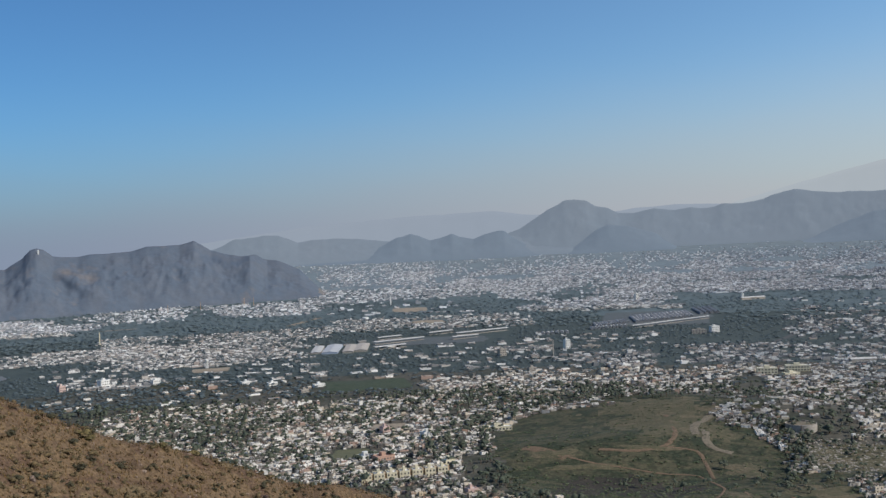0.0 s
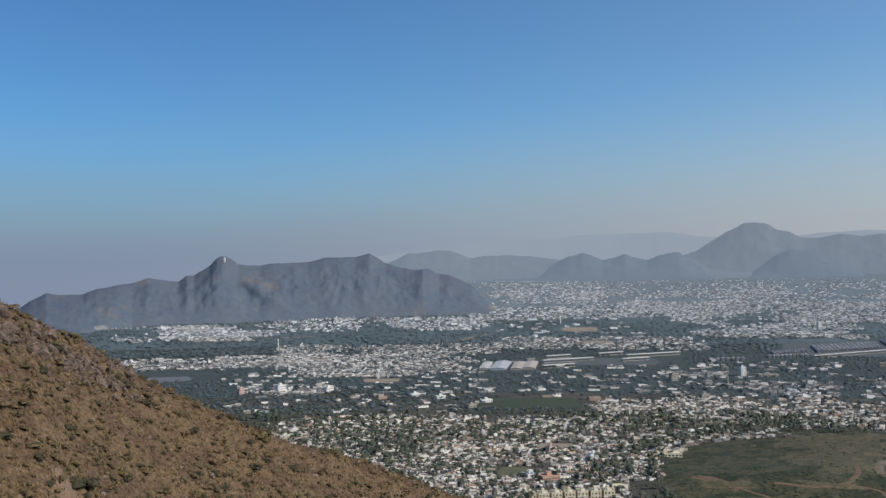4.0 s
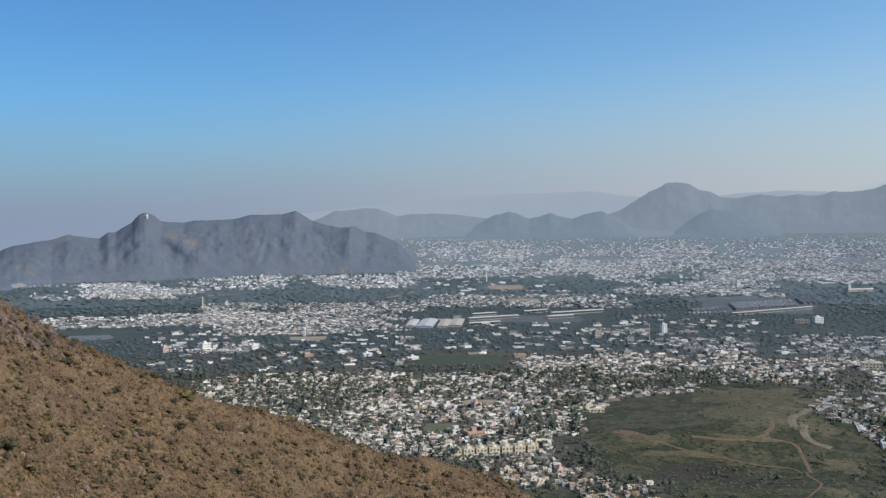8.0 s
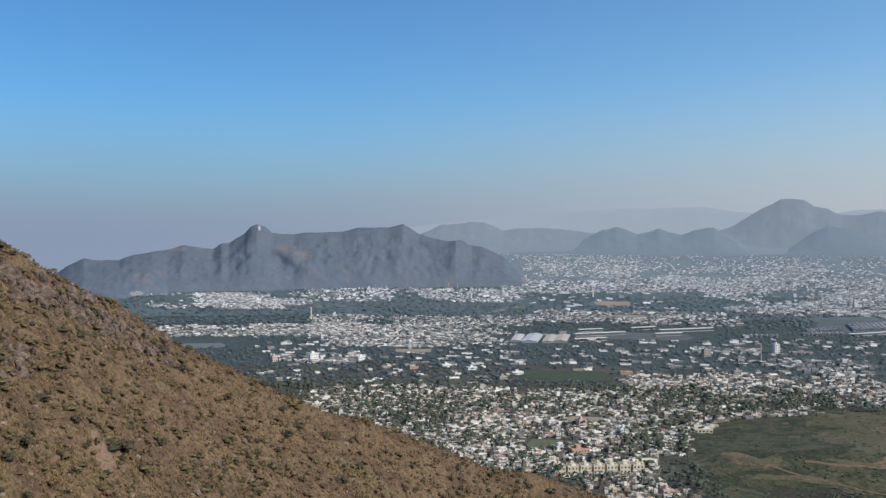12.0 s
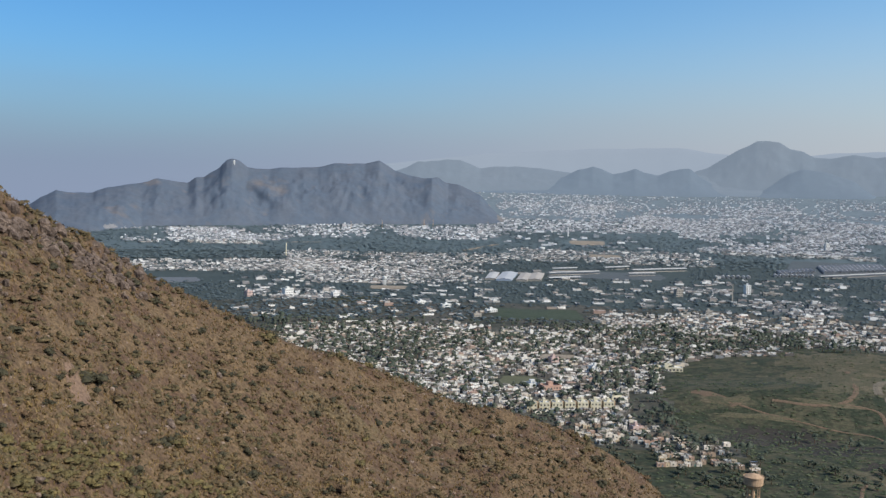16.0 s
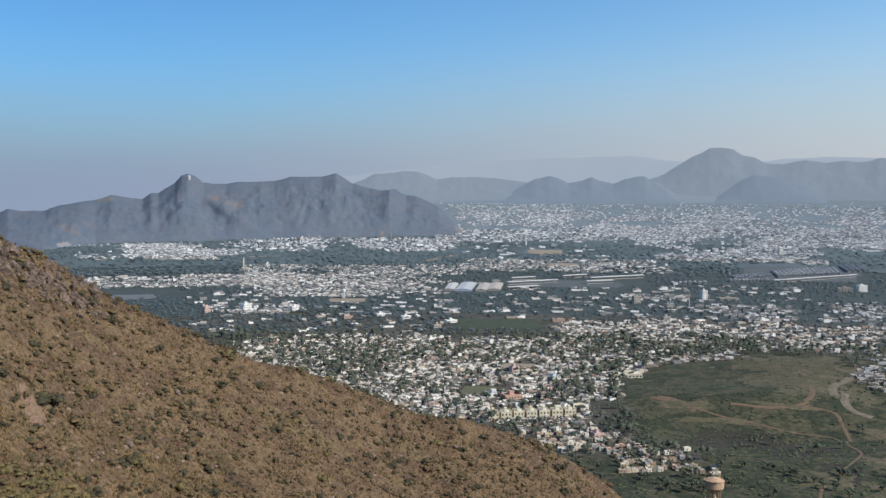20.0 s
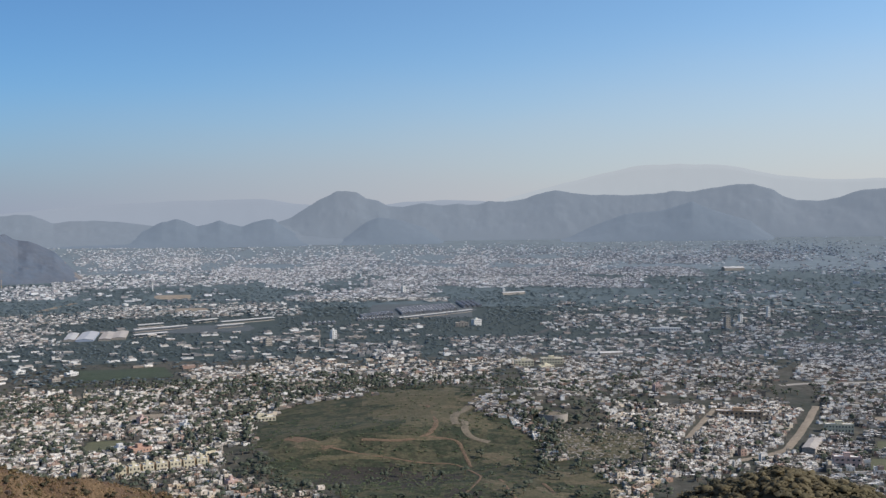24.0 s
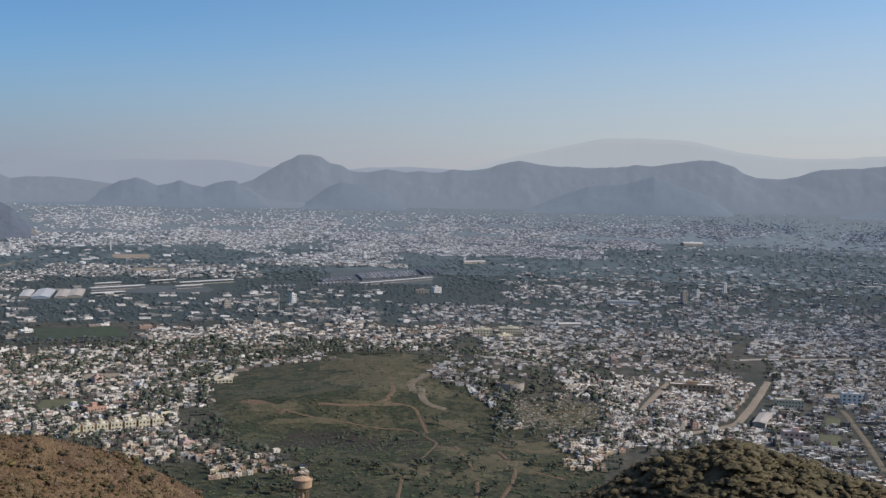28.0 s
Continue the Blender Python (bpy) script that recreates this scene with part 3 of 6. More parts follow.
# right end of the mountain: its sunlit look is put into a paler brown
bare = (a > -7.9) & (fbm(a * 2.2, e * 2.6, 17, 4) + 0.12 * (a + 7.5) > 0.0)
mountain.data.materials.append(QUARRY)
mountain.data.materials.append(HILL_LIT)
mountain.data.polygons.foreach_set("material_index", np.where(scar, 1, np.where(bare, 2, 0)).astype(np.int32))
# backdrop hills from here on glow with the painted haze of their materials
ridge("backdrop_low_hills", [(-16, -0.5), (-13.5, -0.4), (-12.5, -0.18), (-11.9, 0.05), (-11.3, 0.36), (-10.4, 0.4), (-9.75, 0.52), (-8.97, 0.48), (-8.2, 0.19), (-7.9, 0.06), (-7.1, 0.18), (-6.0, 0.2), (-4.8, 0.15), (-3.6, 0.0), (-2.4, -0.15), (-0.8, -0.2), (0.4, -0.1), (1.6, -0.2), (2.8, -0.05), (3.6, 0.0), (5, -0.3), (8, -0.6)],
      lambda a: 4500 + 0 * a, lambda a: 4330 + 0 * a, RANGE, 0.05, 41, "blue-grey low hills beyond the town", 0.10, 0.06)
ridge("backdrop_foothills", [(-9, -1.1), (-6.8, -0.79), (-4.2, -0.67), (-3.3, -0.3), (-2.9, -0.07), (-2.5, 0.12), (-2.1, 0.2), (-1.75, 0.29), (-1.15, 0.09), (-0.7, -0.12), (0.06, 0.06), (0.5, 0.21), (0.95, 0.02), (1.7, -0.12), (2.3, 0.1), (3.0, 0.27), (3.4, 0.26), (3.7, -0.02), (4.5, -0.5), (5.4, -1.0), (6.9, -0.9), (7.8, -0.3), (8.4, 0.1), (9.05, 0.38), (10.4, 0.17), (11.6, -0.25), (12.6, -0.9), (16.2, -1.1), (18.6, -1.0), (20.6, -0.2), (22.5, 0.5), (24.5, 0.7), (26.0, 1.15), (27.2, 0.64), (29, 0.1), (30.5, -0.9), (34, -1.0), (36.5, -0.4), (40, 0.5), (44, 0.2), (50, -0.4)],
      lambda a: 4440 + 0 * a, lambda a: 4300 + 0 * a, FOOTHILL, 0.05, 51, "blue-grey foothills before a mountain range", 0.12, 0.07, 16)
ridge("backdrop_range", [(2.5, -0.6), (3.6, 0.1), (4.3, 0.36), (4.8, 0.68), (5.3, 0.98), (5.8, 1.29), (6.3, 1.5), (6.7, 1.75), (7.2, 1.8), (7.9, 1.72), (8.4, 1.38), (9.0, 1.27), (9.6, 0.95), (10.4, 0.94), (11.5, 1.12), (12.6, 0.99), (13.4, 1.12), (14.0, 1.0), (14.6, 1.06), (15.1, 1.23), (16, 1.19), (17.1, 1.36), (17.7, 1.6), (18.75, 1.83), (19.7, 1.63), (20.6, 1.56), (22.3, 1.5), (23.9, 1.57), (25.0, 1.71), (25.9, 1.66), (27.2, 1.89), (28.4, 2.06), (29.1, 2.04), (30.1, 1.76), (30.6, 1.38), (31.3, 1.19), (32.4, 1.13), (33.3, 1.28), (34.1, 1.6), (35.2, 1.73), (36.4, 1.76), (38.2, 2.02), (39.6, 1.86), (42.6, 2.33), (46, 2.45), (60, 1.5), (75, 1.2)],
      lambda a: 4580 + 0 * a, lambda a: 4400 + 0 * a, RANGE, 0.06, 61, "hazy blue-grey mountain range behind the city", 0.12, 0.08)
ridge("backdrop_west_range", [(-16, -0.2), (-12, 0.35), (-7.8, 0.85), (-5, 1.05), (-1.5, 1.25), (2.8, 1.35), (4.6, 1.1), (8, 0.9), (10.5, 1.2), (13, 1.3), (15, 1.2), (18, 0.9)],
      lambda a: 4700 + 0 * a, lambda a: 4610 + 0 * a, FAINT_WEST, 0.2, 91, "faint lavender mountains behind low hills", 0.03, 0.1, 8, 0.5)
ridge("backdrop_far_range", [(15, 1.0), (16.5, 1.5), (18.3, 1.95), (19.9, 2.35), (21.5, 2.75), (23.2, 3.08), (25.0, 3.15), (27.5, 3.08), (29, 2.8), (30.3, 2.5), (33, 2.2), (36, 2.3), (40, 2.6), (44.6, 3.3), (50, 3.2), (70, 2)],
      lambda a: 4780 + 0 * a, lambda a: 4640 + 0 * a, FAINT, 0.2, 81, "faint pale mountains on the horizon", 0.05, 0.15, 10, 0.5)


# ---- tracks, fields and water on the plain ----
def ribbon(name, line, width, mat, label, category="track", lift=0.35, wobble=0.25, seed=1):
    """A strip draped over the plain along points (az, r)."""
    pts = np.array([spot(a, r)[:2] for a, r in line])
    seg = np.r_[0, np.cumsum(np.hypot(*np.diff(pts, axis=0).T))]
    n = max(8, int(seg[-1] / 4))
    s = np.linspace(0, seg[-1], n)
    c = np.stack([np.interp(s, seg, pts[:, 0]), np.interp(s, seg, pts[:, 1])], 1)
    for _ in range(3):
        c[1:-1] = 0.25 * c[:-2] + 0.5 * c[1:-1] + 0.25 * c[2:]
    c += wobble * width * np.stack([fbm(s / 14, s * 0 + seed, seed, 3), fbm(s / 14, s * 0 + seed + 9, seed, 3)], 1)
    d = np.gradient(c, axis=0)
    d /= np.linalg.norm(d, axis=1, keepdims=True)
    side = np.stack([d[:, 1], -d[:, 0]], 1)
    rows = []
    for k in np.linspace(-0.5, 0.5, 5):
        w = width * (1 + wobble * 2 * fbm(s / 9, s * 0 + k * 3, seed + 3, 3))
        q = c + side * (k * w)[:, None]
        az, r = np.degrees(np.arctan2(q[:, 0], q[:, 1])), np.hypot(q[:, 0], q[:, 1])
        rows.append(np.stack([q[:, 0], q[:, 1], plain_z(az, r) + lift * (1 - 1.2 * abs(k))], 1))
    ob = new(name, build_mesh(name, np.concatenate(rows), grid_faces(5, n), [mat], None, True))
    return tagged(ob, label, category, kind="structure")


ribbon("track", [(4.7, 817), (6.1, 790), (7.8, 762), (9.8, 745), (11.5, 728), (13.2, 727), (14.0, 708), (14.7, 689), (14.3, 667), (13.4, 628), (12.7, 599), (12.6, 560)], 2.0, TRACK, "sandy footpath winding over a scrubby mound", wobble=0.6)
ribbon("track", [(4.1, 824), (4.9, 812), (5.8, 797), (6.4, 786)], 10, TRACK, "bare orange earth at the end of a mound", wobble=0.5)
ribbon("track", [(8.1, 813), (10.0, 804), (11.7, 822), (12.2, 865), (11.9, 935), (11.7, 961)], 4, TRACK, "broad sandy path up a mound", wobble=0.5)
ribbon("track", [(11.7, 820), (13.4, 807), (13.7, 763), (14.1, 716)], 2.6, TRACK, "sandy path between two mounds", wobble=0.4)
ribbon("track", [(14.4, 1000), (14.0, 951), (13.1, 909), (13.2, 880), (13.3, 868)], 6.5, LANE, "pale dirt lane at the edge of houses", wobble=0.4)
ribbon("track", [(13.7, 890), (13.8, 839), (14.2, 810), (15.1, 799)], 5.5, LANE, "pale dirt lane beside huts", wobble=0.4)
ribbon("track", [(15.7, 682), (16.7, 627), (17.0, 594), (17.0, 545)], 2.2, TRACK, "sandy path down a green slope", wobble=0.4)
ribbon("track", [(18.1, 673), (19.1, 631), (18.9, 597), (18.2, 560)], 2.4, TRACK, "sandy path down a green slope", wobble=0.5)
ribbon("track", [(20.0, 627), (21.9, 612)], 2.4, TRACK, "sandy path down a green slope", wobble=0.5)
ribbon("street", [(32.3, 1010), (31.9, 930), (31.6, 886), (30.9, 810), (29.8, 781), (28.3, 760)], 6.5, FIELD, "wide dusty unpaved street between houses", "street", wobble=0.15)
ribbon("street", [(27.2, 970), (26.4, 887), (25.8, 830)], 5, FIELD, "dusty street between houses", "street", wobble=0.15)
ribbon("street", [(36.0, 900), (36.4, 865), (37.4, 776), (38.2, 705)], 4, LANE, "grey street between houses", "street", wobble=0.05)
ribbon("road", [(30.5, 1128), (31.9, 1150), (38, 1222), (45.1, 1355), (50, 1460)], 10, CONCRETE, "straight grey main road across the city", "road", wobble=0.02)
ribbon("road", [(14.4, 1340), (17.3, 1550), (18.6, 1690)], 9, ASPHALT, "grey road through trees", "road", wobble=0.05)
ribbon("road", [(-18.4, 2290), (-17.7, 2305), (-16.5, 2310)], 12, FIELD, "pale straight road through trees", "road", wobble=0.05)
ribbon("road", [(-8.6, 2150), (-7.6, 2260), (-6.9, 2330)], 16, FIELD, "pale curved road through trees", "road", wobble=0.1)


def patch(name, az, r, half_az, half_r, mat, label, category, seed, ragged=0.25, lift=0.5):
    """A flat field with a worn outline."""
    a = np.linspace(0, 2 * np.pi, 48, endpoint=False)
    k = 1 / np.maximum(np.abs(np.cos(a)), np.abs(np.sin(a))) ** 0.75
    k = k * (1 + ragged * 2 * fbm(a * 1.5, a * 0 + seed, seed, 3))
    rings = []
    for q in np.linspace(0, 1, 8):
        A, R = az + half_az * q * k * np.cos(a), r + half_r * q * k * np.sin(a)
        p = spot(A, R)
        rings.append(p + np.array([0, 0, lift - (0.3 if ragged < 0.65 else 0.7) * q]))
    f = grid_faces(8, 48)
    wrap = np.array([(j * 48 + 47, j * 48, (j + 1) * 48, (j + 1) * 48 + 47) for j in range(7)])
    return tagged(new(name, build_mesh(name, np.concatenate(rings), np.concatenate([f, wrap]), [mat], None, True)), label, category, kind="structure")


patch("field", -12.8, 1462, 1.0, 22, FIELD, "bare beige field among trees", "field", 1)
patch("field", -2.0, 2440, 0.95, 60, FIELD, "bare brown playing field among trees", "field", 2)
patch("field", -1.0, 2105, 0.9, 38, FIELD, "bare brown field beside houses", "field", 3)
patch("field", -3.4, 942, 0.95, 14, FIELD, "bare earth playground between houses", "field", 4)
patch("field", 5.3, 1098, 1.1, 13, FIELD, "bare earth playground between houses", "field", 5)
patch("lawn", -5.5, 828, 1.0, 19, LAWN, "green sports field between houses", "lawn", 6, 0.12)
patch("lawn", 35.6, 849, 0.36, 15, LAWN, "green courtyard lawn", "lawn", 7, 0.06)
patch("lawn", 35.5, 780, 0.55, 20, LAWN, "dry green courtyard lawn", "lawn", 8, 0.06)
patch("lawn", 36.0, 960, 0.9, 12, FIELD, "bare earth playground", "field", 9, 0.1)
patch("meadow", -4.6, 1225, 2.4, 42, GREEN_FIELD, "dark green meadow among trees", "meadow", 10, 0.3, 0.6)
patch("meadow", 42.5, 2050, 2.5, 60, MID_TREE, "dull green field at the edge of the city", "meadow", 11, 0.2)
patch("meadow", -14.5, 1330, 1.4, 30, MEADOW, "dull green field among trees", "meadow", 12, 0.3)
patch("railway_yard", -0.9, 1715, 3.3, 55, YARD, "dark railway yard with long platforms", "railway", 16, 0.1)
patch("railway_yard", 11.4, 2020, 2.9, 150, YARD, "dark yard of a railway workshop", "railway", 17, 0.1)
patch("water", -24.4, 1550, 1.35, 34, WATER, "still grey lake at the foot of a hill", "lake", 13, 0.2)
patch("dry_turf", 16.4, 610, 1.4, 16, DRY_TURF, "dry brown turf below a mound", "ground", 28, 0.9, 0.62)
patch("dry_turf", 19.6, 690, 1.6, 20, DRY_TURF, "dry brown turf near huts", "ground", 29, 0.9, 0.62)
patch("dry_turf", 15.4, 672, 1.0, 14, DRY_TURF, "dry brown turf between paths", "ground", 30, 0.9, 0.62)
patch("dry_turf", 5.6, 798, 1.2, 20, DRY_TURF, "bare orange-brown end of a mound", "ground", 21, 0.7, 0.62)
patch("dry_turf", 11.4, 930, 1.6, 50, DRY_TURF, "dry olive-brown turf on a mound", "ground", 22, 0.8, 0.62)
patch("dry_turf", 10.6, 818, 1.9, 10, DRY_TURF, "worn brown turf along a path", "ground", 23, 0.8, 0.62)
patch("dry_turf", 18.2, 642, 2.0, 26, DRY_TURF, "dry brown turf at the foot of a hill", "ground", 24, 0.8, 0.62)
patch("dry_turf", 13.2, 620, 1.5, 18, DRY_TURF, "dry brown turf at the foot of a hill", "ground", 25, 0.8, 0.62)
patch("dry_turf", 7.5, 752, 2.2, 9, DRY_TURF, "dry brown turf along a mound's edge", "ground", 26, 0.8, 0.62)
patch("dry_turf", 15.6, 745, 1.2, 22, DRY_TURF, "dry olive turf between paths", "ground", 27, 0.8, 0.62)
patch("rubble", 21.5, 800, 2.3, 48, DRY_TURF, "scrubby rubble-strewn ground", "ground", 15, 0.3, 0.3)

# ---- houses ----
rng = np.random.default_rng(7)


def lattice_points(az0, az1, r0, r1, cell, turn, lanes=0):
    """Jittered lattice of building plots inside a sector; lanes: leave out every n-th row and column as a lane."""
    a = np.radians([az0, az1, (az0 + az1) / 2])
    xs = np.concatenate([r0 * np.sin(a), r1 * np.sin(a)])
    ys = np.concatenate([r0 * np.cos(a), r1 * np.cos(a)])
    cx, cy = xs.mean(), ys.mean()
    half = 0.75 * max(np.ptp(xs), np.ptp(ys)) + cell
    n = int(half / cell)
    i, j = np.meshgrid(np.arange(-n, n + 1), np.arange(-n, n + 1))
    i, j = i.ravel(), j.ravel()
    if lanes:
        keep = (j % lanes) != 0
        i, j = i[keep], j[keep]
    u, v = i * cell, j * cell
    c, s = math.cos(turn), math.sin(turn)
    x, y = cx + u * c - v * s, cy + u * s + v * c
    az, r = np.degrees(np.arctan2(x, y)), np.hypot(x, y)
    ok = (az > az0) & (az < az1) & (r > r0) & (r < r1)
    return x[ok], y[ok]


# az from, to; r from, to; plot size; share built; lanes; tallness
DISTRICTS = [
    (-20, 0.6, 715, 1130, 6.1, 0.76, 9, 0.85), (0.4, 4.3, 790, 900, 6.3, 0.6, 7, 0.8), (-2.3, 9.0, 900, 1290, 6.4, 0.66, 8, 0.85),
    (-3.4, 2.4, 640, 722, 4.6, 0.42, 6, 0.8), (2.0, 7.6, 602, 680, 4.3, 0.5, 5, 0.75), (9, 16, 1060, 1310, 6.5, 0.55, 7, 0.85),
    (14.2, 19.4, 740, 1060, 5.8, 0.6, 6, 0.75), (16, 31, 1000, 1310, 6.4, 0.68, 7, 0.85), (23.4, 32, 690, 1000, 5.2, 0.98, 9, 0.95), (21, 24, 860, 1000, 5.8, 0.8, 8, 1.0),
    (20.8, 25, 620, 740, 4.6, 0.9, 7, 0.8), (31.5, 50, 660, 1150, 6.2, 0.95, 7, 0.9), (31, 50, 1165, 1560, 6.6, 0.85, 7, 0.85),
    (12, 31, 1310, 1560, 8.4, 0.42, 6, 0.9), (6.5, 12, 1290, 1480, 8.4, 0.3, 0, 1.0), (-21, -15, 1320, 1430, 8.4, 0.5, 7, 1.1),
    (-22, 12, 1150, 1740, 12.0, 0.12, 0, 0.85), (18, 48, 1560, 1960, 9.0, 0.36, 6, 1.0), (2, 9, 1490, 1560, 9, 0.3, 0, 1.0),
]
MID = [
    (-30, -15, 1680, 1890, 7.5, 0.55, 5, 0.9), (-18.6, -6.3, 1500, 2080, 6.4, 0.44, 7, 0.85), (-6.8, 5, 1930, 2230, 8.5, 0.62, 5, 1.0), (4, 12.8, 2230, 2700, 10.5, 0.75, 6, 1.0),
    (-27, -19.3, 2230, 2700, 9.0, 1.0, 6, 1.0), (-21, -17.5, 2300, 2480, 11, 0.6, 0, 1.0), (-20, -6.5, 2430, 2860, 11.5, 0.5, 4, 1.0), (18, 48, 1960, 2420, 11.0, 0.14, 0, 1.0), (-10, 2, 2300, 2700, 17, 0.12, 0, 1.0),
    (2, 24, 2640, 3060, 13.0, 0.8, 0, 1.0), (-8, 3, 2700, 3300, 14.0, 0.42, 0, 1.0), (-7, 1, 3250, 3900, 13.0, 0.42, 0, 1.0), (0, 27, 3060, 3480, 13.0, 0.8, 0, 1.0), (-2, 30, 3480, 3850, 13.5, 0.65, 0, 1.0),
    (-9, 30, 3850, 4360, 13.0, 0.38, 0, 1.0), (26, 48, 3050, 3800, 14, 0.16, 0, 1.0), (27, 48, 3750, 4360, 13, 0.5, 0, 1.0), (24, 48, 2420, 3050, 16, 0.1, 0, 1.0),
]


def clear_of(x, y):
    """False on lanes, fields, lawns and big buildings."""
    az, r = np.degrees(np.arctan2(x, y)), np.hypot(x, y)
    ok = np.ones(len(x), bool)
    for a, q, ha, hr in ((-12.8, 1462, 1.15, 30), (-2, 2440, 1.1, 70), (-1, 2105, 1, 45), (-3.4, 942, 1.05, 18), (5.3, 1098, 1.2, 17), (-5.5, 828, 1.15, 24), (35.6, 849, 0.5, 19), (35.5, 780, 0.7, 24), (36, 960, 1.0, 15), (-4.6, 1225, 2.6, 50), (-24.2, 1600, 2.4, 65),
                         (-2.5, 755, 2.6, 13), (18.6, 900, 1.1, 24), (28.4, 930, 1.5, 10), (32.0, 822, 0.5, 32), (-5.9, 1625, 1.7, 75), (7, 2000, 0, 0), (33.4, 893, 1.1, 12), (18.0, 1240, 1.3, 30), (11.6, 2020, 3.2, 170), (6.7, 1530, 0.6, 20), (14.3, 1730, 0.5, 20), (-0.8, 1720, 3.4, 75), (2.2, 1775, 1.4, 75)):
        ok &= (np.abs(az - a) > ha) | (np.abs(r - q) > hr)
    for line, w in (([(32.3, 1010), (31.9, 930), (31.6, 886), (30.9, 810), (29.8, 781), (28.3, 760)], 8), ([(27.2, 970), (26.4, 887), (25.8, 830)], 6), ([(36, 900), (36.4, 865), (37.4, 776), (38.2, 705)], 6.5), ([(30.5, 1128), (31.9, 1150), (38, 1222), (45.1, 1355), (50, 1460)], 11)):
        p = np.array([(r_ * math.sin(radians(a_)), r_ * math.cos(radians(a_))) for a_, r_ in line])
        for k in range(len(p) - 1):
            d = p[k + 1] - p[k]
            t = np.clip(((x - p[k, 0]) * d[0] + (y - p[k, 1]) * d[1]) / (d @ d), 0, 1)
            ok &= np.hypot(x - p[k, 0] - t * d[0], y - p[k, 1] - t * d[1]) > w
    mound = ((x - 138) / 106) ** 2 + ((y - 808) / 190) ** 2 < 1
    rubble = (np.abs(az - 21.5) < 2.3) & (np.abs(r - 800) < 55)
    return ok & ~mound & ~rubble


def plots(table):
    X_, Y_, S_, T_, C_ = [], [], [], [], []
    for k, (a0, a1, r0, r1, cell, fill, lanes, tall) in enumerate(table):
        cell *= np.interp(r0, [900, 2000, 2600], [0.88, 1.0, 0.8])
        turn = float(np.interp((a0 + a1) / 2, [-20, 12, 30], [0.45, 0.34, 0.12])) + rng.uniform(-0.1, 0.1)
        x, y = lattice_points(a0, a1, r0, r1, cell, turn, lanes)
        n = len(x)
        # ragged edges and gaps
        az, r = np.degrees(np.arctan2(x, y)), np.hypot(x, y)
        wide_ = 70 + 0.025 * np.maximum(0, r - 1500)
        patchy = 0.5 + np.interp(r, [1000, 1800, 2600], [1.7, 2.2, 3.0]) * fbm(x / wide_, y / wide_, 100, 4)
        edge = np.minimum(np.minimum(az - a0, a1 - az) * np.radians(1) * r, np.minimum(r - r0, r1 - r))
        soft = 30 + 0.02 * r + 0.05 * np.maximum(0, r - 2000)
        ok = (rng.random(n) < fill * np.clip(0.3 + 1.15 * patchy, 0.05, 1.05)) & (edge + 2.4 * soft * fbm(x / soft, y / soft, 9, 3) > 0.35 * soft * (rng.random(n) - 0.3)) & clear_of(x, y)
        x, y = x[ok] + rng.normal(0, 0.1 * cell, ok.sum()), y[ok] + rng.normal(0, 0.1 * cell, ok.sum())
        X_.append(x), Y_.append(y), S_.append(np.full(len(x), cell)), T_.append(0.22 - 0.75 * np.arctan2(x, y) + 0.55 * fbm(x / 160, y / 160, 140, 3) + 0.3 * ((np.abs(np.degrees(np.arctan2(x, y)) - 27.5) < 5.5) & (np.hypot(x, y) < 1010)) + rng.choice([0, math.pi], len(x)) + rng.normal(0, 0.06, len(x))), C_.append(np.full(len(x), tall))
    X_, Y_, S_, T_, C_ = (np.concatenate(q) for q in (X_, Y_, S_, T_, C_))
    p = spot(np.degrees(np.arctan2(X_, Y_)), np.hypot(X_, Y_))
    return p[:, 0], p[:, 1], S_, T_, C_


def house_shape(kind, windows=True):
    """A flat-roofed house of about 1 x 1 x 1, to be scaled: slot 0 walls, 1 roof, 2 glass."""
    s = Shape()
    s.tray(-0.42, -0.44, -0.25, 0.42, 0.44, 1.0, 0.03, 0.12, 0, 1)
    if kind in (0, 2, 4):
        s.box(-0.40, 0.08, 0.86, -0.08, 0.42, 1.36, 0)
    if kind in (1, 3):
        s.box(-0.42, -0.62, -0.25, 0.1, -0.445, 0.52, 0)
    if kind in (2, 3):
        s.tray(-0.1, -0.2, 0.9, 0.40, 0.42, 1.5, 0.03, 0.1, 0, 1)
    if kind == 4:
        s.box(-0.46, -0.56, 0.46, 0.46, -0.445, 0.53, 0)
    if kind in (1, 4):
        s.tube(0.22, 0.2, [(0.88, 0.08), (1.06, 0.085), (1.1, 0.05)], 6, 2)
    if windows:
        for lvl in (0.14, 0.58):
            for c in (-0.24, 0.2):
                for y_ in (-0.446, 0.446):
                    s.add([(c - 0.07, y_, lvl), (c + 0.07, y_, lvl), (c + 0.07, y_, lvl + 0.22), (c - 0.07, y_, lvl + 0.22)], [(0, 1, 2, 3)], 2)
            for x_ in (-0.426, 0.426):
                s.add([(x_, -0.1, lvl), (x_, 0.08, lvl), (x_, 0.08, lvl + 0.22), (x_, -0.1, lvl + 0.22)], [(0, 1, 2, 3)], 2)
    return s


def far_house_shape(kind):
    s = Shape().box(-0.42, -0.44, -0.3, 0.42, 0.44, 0.96, 0)
    s.add([(-0.42, -0.44, 1.0), (0.42, -0.44, 1.0), (0.42, 0.44, 1.0), (-0.42, 0.44, 1.0)], [(0, 1, 2, 3)], 1)
    if kind % 2 == 0:
        s.box(-0.38, 0.05, 1.0, 0.0, 0.4, 1.45, 0)
    return s


